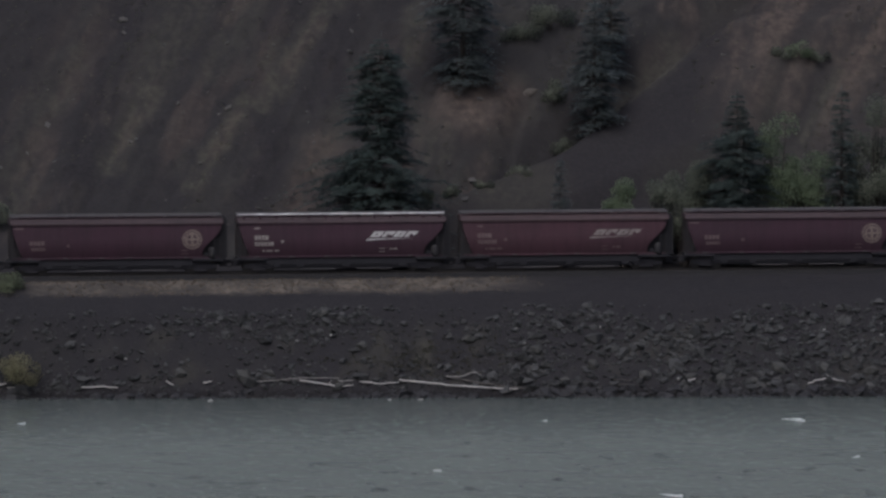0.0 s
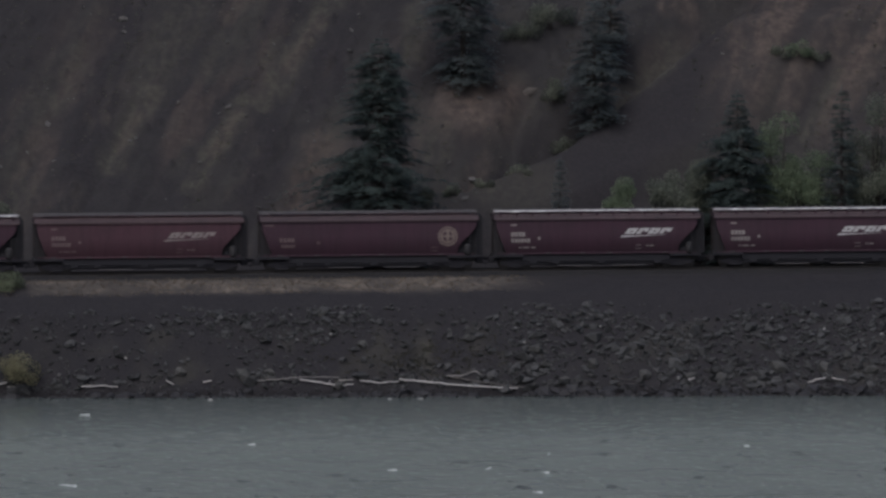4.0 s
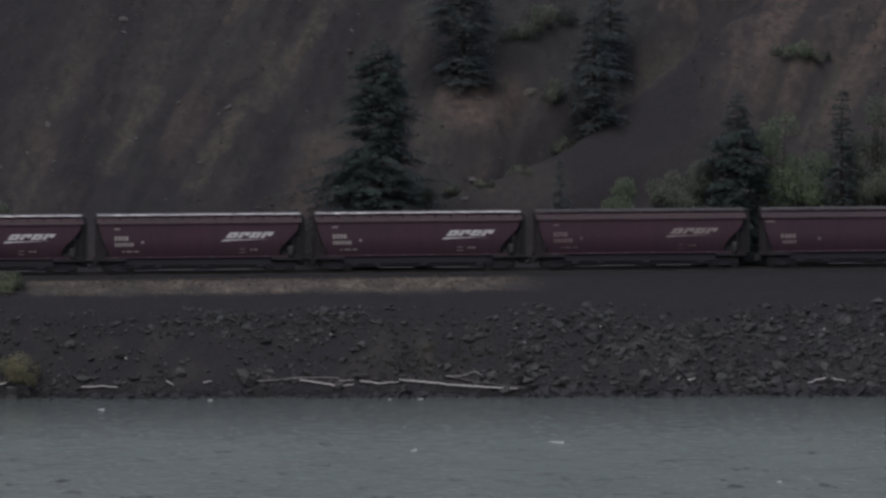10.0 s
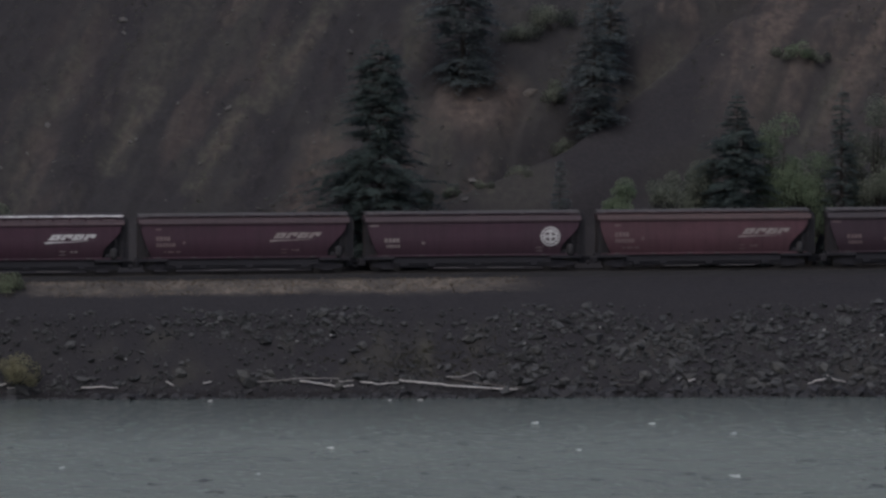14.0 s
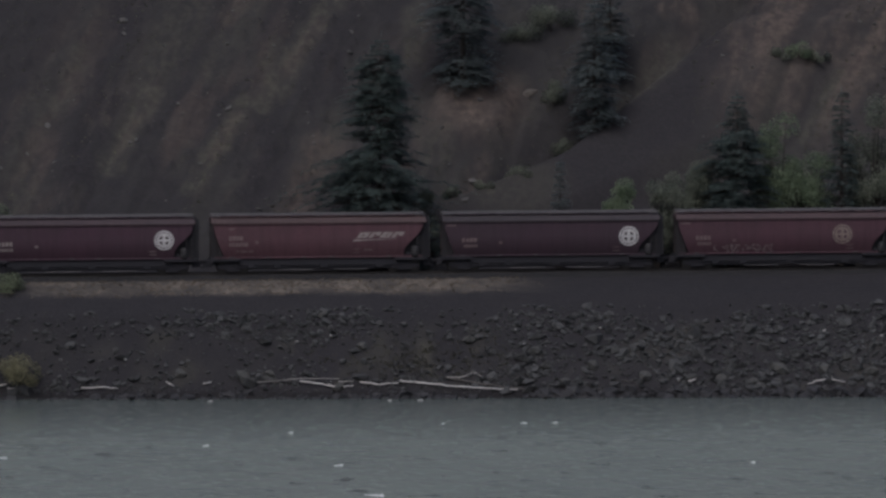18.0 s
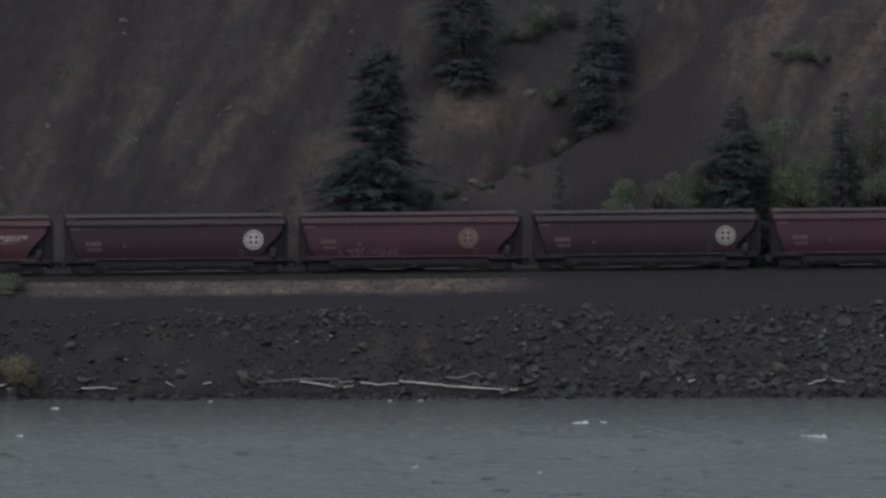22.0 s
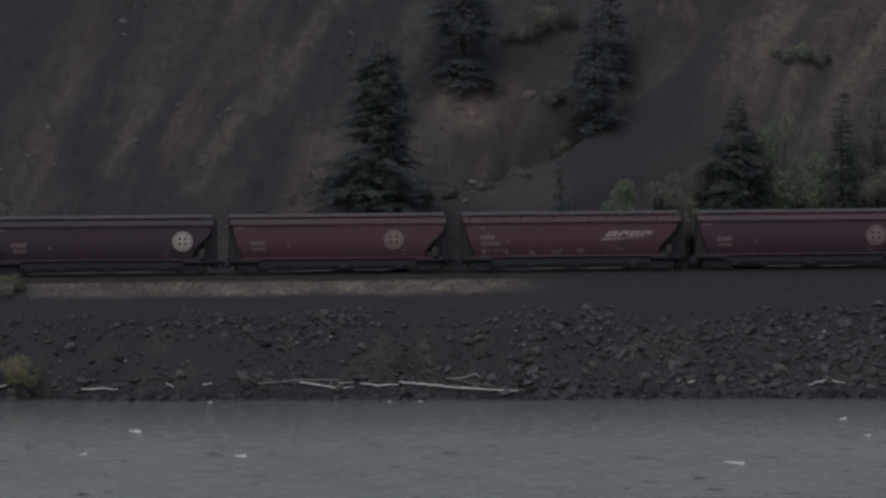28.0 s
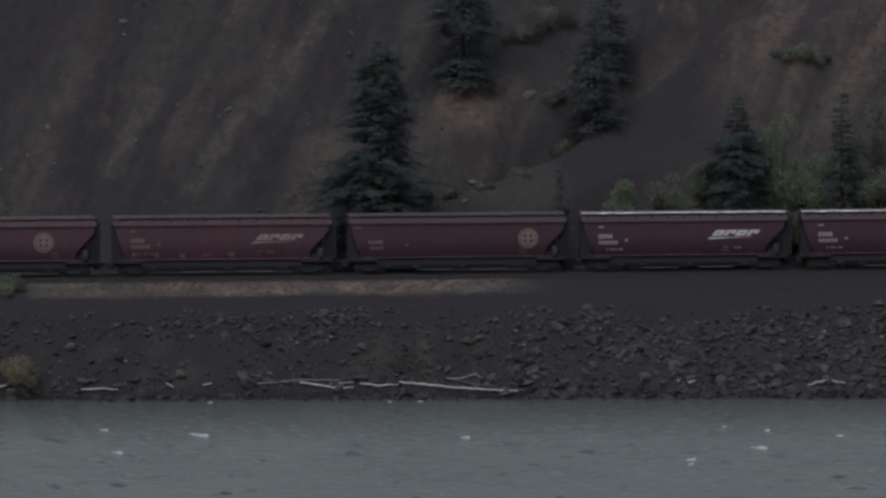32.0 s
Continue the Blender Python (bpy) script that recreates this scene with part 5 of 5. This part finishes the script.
driftwood(((-4.76, -13.0, 0), (-2.77, -13.3, 0), (-0.49, -13.7, 0), (2.24, -14.05, 0.02), (4.79, -14.4, 0)), 0.081, DRIFT, "long straight bleached driftwood log on the stones", taper=0.75, seed=1)
driftwood(((-0.9, -12.9, 0), (1.8, -13.6, 0), (4.1, -14.0, 0), (5.4, -14.4, 0)), 0.067, DRIFT_DARK, "long dark driftwood pole on the stones", seed=2)
driftwood(((-0.9, -12.95, 0.05), (0.3, -13.0, 0.0), (1.5, -12.9, 0.12), (2.0, -13.1, 0.0)), 0.052, DRIFT_DIM, "crooked grey branch on the stones", "driftwood_branch", stubs=1, seed=3)
driftwood(((-7.98, -12.9, 0), (-6.4, -13.1, 0), (-4.8, -13.15, 0)), 0.074, DRIFT, "bleached driftwood log beside a longer one", seed=4)
driftwood(((-12.84, -12.6, 0), (-10.8, -12.9, 0), (-9.7, -13.2, 0.0), (-8.5, -13.2, 0)), 0.074, DRIFT, "bent bleached driftwood log on the stones", stubs=1, seed=5)
driftwood(((-9.7, -12.85, 0.05), (-8.5, -12.95, 0.05)), 0.059, DRIFT_DIM, "short grey driftwood stick", "driftwood_branch", seed=6)
driftwood(((-16.3, -12.5, 0), (-14.7, -12.5, 0), (-12.8, -12.35, 0), (-9.6, -12.6, 0)), 0.044, DRIFT_DIM, "thin bowed grey driftwood branch on the stones", "driftwood_branch", seed=7)
driftwood(((-16.0, -12.4, 0.1), (-13.0, -12.7, 0.1)), 0.037, DRIFT_DARK, "thin dark driftwood stick", "driftwood_branch", seed=17)
driftwood(((-30.6, -11.95, 0), (-28.9, -12.1, 0), (-27.6, -12.2, 0)), 0.081, DRIFT, "bleached driftwood log lying alone", seed=8)
driftwood(((-37.6, -11.6, 0), (-36.6, -11.5, 0.05)), 0.104, DRIFT, "thick bleached driftwood stump", seed=9)
driftwood(((-36.6, -11.75, 0), (-35.5, -11.8, 0), (-34.8, -11.8, 0)), 0.052, DRIFT, "thin bleached driftwood stick", "driftwood_branch", seed=10)
driftwood(((-23.7, -12.2, 0.05), (-23.1, -12.5, 0)), 0.067, DRIFT, "short bleached driftwood piece leaning on stones", "driftwood_branch", seed=11)
driftwood(((-20.7, -12.4, 0), (-20.0, -12.4, 0.05)), 0.074, DRIFT, "short bleached driftwood piece", "driftwood_branch", seed=12)
driftwood(((28.9, -15.0, 0), (30.2, -14.8, 0.08), (30.8, -14.95, 0), (31.5, -15.1, 0)), 0.074, DRIFT, "crooked bleached driftwood limb against a boulder", stubs=2, seed=13)
driftwood(((18.7, -14.3, 0), (19.3, -14.2, 0.05)), 0.089, DRIFT, "short thick bleached driftwood piece", seed=14)
driftwood(((12.7, -13.8, 0.0), (13.6, -13.9, 0), (14.5, -14.1, 0)), 0.037, DRIFT_DARK, "thin grey driftwood branch", "driftwood_branch", stubs=1, seed=15)
driftwood(((12.2, -14.2, 0.0), (14.6, -14.3, 0)), 0.037, DRIFT_DARK, "thin grey driftwood branch", "driftwood_branch", seed=18)
driftwood(((28.4, -15.2, 0), (28.9, -15.1, 0)), 0.067, DRIFT, "short bleached driftwood piece", "driftwood_branch", seed=16)


# ---- whitecaps ----
def foam_mesh(seed):
    """A breaking crest: a ragged ridge of foam, thick at its front and thin behind."""
    rnd = random.Random(seed)
    bm = bmesh.new()
    turn = rnd.uniform(-0.9, 0.9)
    rings = []
    for j in range(16):
        u = j / 15
        r = (0.035 + 0.14 * u ** 1.4) * rnd.uniform(0.45, 1.5) * (0.3 if j in (0, 15) else 1.0)
        x = -0.85 + 1.5 * u + rnd.uniform(-0.03, 0.03)
        y = turn * x * 1.6 + rnd.uniform(-0.10, 0.10)
        peak = 0.10 * rnd.random() ** 3 * u
        rings.append([bm.verts.new((x + rnd.uniform(-0.03, 0.03), y + 1.7 * r * math.cos(q * math.pi / 3), 0.8 * r * math.sin(q * math.pi / 3) + (peak if q in (1, 2) else 0)))
                      for q in range(6)])
    for a, b in zip(rings, rings[1:]):
        for q in range(6):
            bm.faces.new((a[q], a[(q + 1) % 6], b[(q + 1) % 6], b[q]))
    bm.faces.new(rings[0])
    bm.faces.new(rings[-1])
    return of_bm("whitecap", bm, FOAM)


FOAMS = [foam_mesh(300 + k) for k in range(6)]
WHITECAPS = []


def whitecap(x, y, size, peaks):
    """A crest that rides with the waves and breaks at the given times, at x when t = 0."""
    ob = tagged(new("whitecap", FOAMS[len(WHITECAPS) % len(FOAMS)]), "small white breaking wave crest on the river", "whitecap", "whitecaps")
    ob.scale = (0.85 * size, size, 0.6 + 0.4 * size)
    WHITECAPS.append((ob, x, y, peaks))


rng = np.random.default_rng(77)
for k in range(40):
    first, every = rng.uniform(-3, 6), rng.uniform(5.5, 9.0)
    y = -20.0 - 95.0 * rng.uniform() ** 0.8
    whitecap(rng.uniform(-132, 44), y, 0.24 + 0.28 * float(rng.gamma(1.2, 0.5)), [first + every * j for j in range(8)])


def crests(t, *spots):
    """Crests that break about t seconds, each at (x, y) and of a size."""
    for x, y, size in spots:
        whitecap(x - FLOW * t, y, size, [t])


crests(0.0, (24.6, -38.9, 1.3), (4.7, -38.2, 0.3), (-36.9, -37.1, 0.5), (-7.8, -82.1, 0.5), (25.5, -73.2, 0.6), (7.9, -104.8, 1.2))
crests(1.0, (-25.4, -50.7, 0.5), (7.3, -39.5, 0.5), (19.8, -32.6, 0.4), (-6.1, -89.6, 0.9), (-18.2, -84.6, 0.6), (14.3, -102.5, 0.4), (25.8, -53.2, 0.3))
crests(2.0, (9.1, -62.6, 1.6), (21.2, -38.6, 0.8), (-26.3, -64.0, 0.5), (-15.0, -66.0, 0.4), (-11.6, -86.7, 0.3))
crests(3.0, (29.8, -34.6, 1.3), (12.8, -104.7, 1.3), (-40.2, -84.6, 0.9), (-28.5, -48.9, 0.8), (-37.4, -64.0, 0.5), (-30.2, -38.2, 0.5), (9.0, -38.0, 0.4))
crests(6.0, (27.8, -55.0, 0.7), (-6.6, -59.1, 0.5), (-26.9, -49.5, 0.6), (-37.2, -55.8, 0.5), (2.7, -94.3, 0.5), (-38.1, -95.9, 0.5), (20.8, -35.4, 0.3), (31.6, -33.1, 0.8))
crests(7.0, (-31.4, -92.2, 0.6), (-23.4, -90.9, 0.3), (-2.4, -96.2, 0.5), (15.3, -98.8, 0.3), (25.3, -30.9, 0.3))
crests(8.0, (-31.4, -75.0, 1.1), (-31.9, -57.3, 0.8), (-20.9, -59.4, 0.6), (-18.6, -57.0, 0.5), (14.3, -51.7, 0.4), (-27.5, -96.3, 0.6), (-19.9, -100.8, 1.1), (3.1, -53.8, 0.4))
crests(9.0, (-1.4, -51.8, 0.6), (23.9, -60.8, 0.5), (-29.8, -28.1, 0.4), (10.5, -31.2, 0.7), (-12.9, -70.2, 0.3), (13.2, -95.2, 0.4))
crests(10.0, (-8.1, -64.6, 0.5), (3.7, -58.5, 0.8), (17.1, -94.6, 0.3), (-29.8, -24.9, 0.4))
crests(11.0, (-11.1, -38.9, 0.6), (9.3, -40.2, 0.6), (6.8, -54.1, 0.5), (32.2, -24.5, 0.8), (-29.6, -86.5, 0.4), (-29.4, -76.7, 0.5), (-5.1, -66.4, 0.3))
crests(12.0, (-2.4, -38.6, 0.6), (-25.1, -62.5, 0.6), (20.0, -88.0, 0.8), (-28.9, -23.3, 0.5), (-15.5, -96.5, 0.5))
crests(13.0, (-3.6, -65.5, 0.5), (-17.9, -102.4, 0.8), (-23.7, -57.1, 0.4), (-28.6, -35.7, 0.3), (29.8, -34.0, 0.3), (-36.5, -78.5, 0.5))
crests(14.0, (3.8, -39.7, 0.5), (13.0, -41.1, 0.4), (18.4, -51.0, 0.5), (14.4, -88.5, 0.6), (-14.3, -61.0, 0.4), (4.8, -64.7, 0.3))
crests(17.0, (22.8, -51.4, 1.1), (25.4, -40.1, 0.5), (-18.1, -24.9, 0.4), (-31.1, -47.1, 0.4), (16.4, -96.9, 0.4))
crests(18.0, (-14.3, -102.3, 1.1), (-23.8, -58.1, 0.4), (2.9, -39.6, 0.4), (-3.6, -39.6, 0.3), (5.4, -39.3, 0.3), (17.1, -76.4, 0.3), (-40.3, -67.7, 0.6), (-14.9, -76.5, 0.6))
crests(19.0, (-38.3, -79.9, 1.4), (5.3, -39.8, 0.5), (6.3, -39.9, 0.3), (-18.0, -36.1, 0.3), (-10.7, -74.4, 0.4), (-7.0, -94.8, 0.4), (26.0, -78.2, 0.6))
crests(20.0, (-3.8, -78.0, 1.9), (-8.3, -80.1, 0.8), (-23.2, -58.6, 0.4), (-29.6, -47.2, 0.4), (26.8, -51.2, 0.7), (3.4, -63.1, 0.4), (23.2, -57.2, 0.6))
crests(21.0, (-35.2, -66.2, 0.8), (-20.0, -58.9, 0.7), (4.1, -40.3, 0.7), (6.7, -63.9, 0.8), (15.1, -60.5, 0.3), (14.8, -70.7, 0.6), (21.7, -42.4, 0.4), (-9.8, -40.6, 0.3))
crests(22.0, (24.6, -53.7, 1.5), (7.5, -39.5, 1.1), (-33.3, -21.9, 0.5), (-9.2, -78.0, 0.5), (9.3, -39.1, 0.4), (-37.7, -47.5, 0.4))
crests(23.0, (-4.2, -79.5, 2.1), (5.8, -63.3, 0.9), (7.8, -63.5, 0.4), (15.9, -70.3, 1.1), (23.3, -56.1, 0.5), (9.7, -60.6, 0.3), (30.7, -41.6, 0.4), (-34.1, -68.3, 0.4))
crests(24.0, (-38.1, -70.4, 1.1), (19.1, -69.6, 1.4), (-30.7, -66.1, 0.6), (-17.1, -59.2, 0.8), (-1.1, -31.2, 0.4), (19.7, -94.3, 0.4), (30.1, -41.0, 0.3))
crests(25.0, (16.4, -39.2, 0.8), (13.5, -55.2, 0.3), (9.6, -79.7, 0.7), (7.9, -82.5, 0.6), (-17.1, -49.4, 0.3), (-32.5, -57.3, 0.3), (-13.2, -46.6, 0.3))
crests(28.0, (15.8, -75.8, 1.1), (-28.3, -43.1, 0.7), (-21.7, -66.4, 0.7), (28.8, -36.6, 0.5), (29.0, -52.0, 0.3), (-33.8, -63.8, 0.6))
crests(29.0, (-27.6, -47.4, 0.6), (12.0, -42.0, 0.7), (19.5, -40.6, 0.9), (15.6, -82.7, 0.4), (-2.5, -27.9, 0.4), (14.9, -61.0, 0.5))
crests(30.0, (-27.4, -36.4, 1.1), (15.5, -42.3, 0.6), (17.4, -42.0, 0.5), (-11.1, -51.0, 0.4), (9.5, -78.7, 0.6), (-23.0, -66.8, 0.6), (6.0, -54.1, 0.3))
crests(31.0, (29.2, -44.6, 0.6), (-30.7, -33.9, 0.8), (-16.5, -51.5, 0.5), (23.9, -40.5, 0.3), (-32.0, -61.9, 0.6), (19.2, -76.1, 0.5))
crests(32.0, (19.2, -62.5, 0.9), (-30.7, -41.9, 0.5), (12.8, -72.5, 0.6), (26.7, -52.3, 0.4), (18.5, -43.1, 0.4), (-23.5, -47.2, 1.1), (-31.0, -62.5, 0.6), (-2.8, -51.2, 0.5))

for t in (4.0, 4.7, 5.4, 15.0, 15.5, 16.1, 26.0, 26.4, 27.0):
    crests(t, *((rng.uniform(-38, 34), -24.0 - 78.0 * rng.uniform(), 0.3 + 0.3 * float(rng.gamma(1.4, 0.8))) for k in range(6)))


# ---- what moves ----
def motions():
    tilt = -math.degrees(math.atan(GRADE))
    for car, mid in TRAIN:
        rows = []
        for j in range(33):
            x = mid - travelled(j)
            rows.append((float(j), pose(x, 0, RAIL + GRADE * x, 0, tilt, 0)))
        walk(car, rows)
    times = [j / 15 for j in range(481)]
    for w, x in WHEELSETS:
        walk(w, [(t, pose(x, 0, 0.457, 0, -math.degrees(travelled(t) / 0.457), 0)) for t in times])
    walk(WATER_OB, [(0.0, pose(0, 0, 0)), (16.0, pose(FLOW * 16, 0, 0)), (32.0, pose(FLOW * 32, 0, 0))])
    for ob, x, y, peaks in WHITECAPS:
        times = sorted({0.0, 32.0} | {round(min(32.0, max(0.0, p + q)), 2) for p in peaks for q in (-0.9, -0.6, -0.3, 0.0, 0.3, 0.6, 0.9)})
        rows = []
        for t in times:
            up = max(0.0, max(1 - abs(t - p) / 0.9 for p in peaks))
            rows.append((t, pose(x + FLOW * t, y, -0.42 + 0.46 * min(1.0, 1.6 * up))))
        walk(ob, rows)


motions()
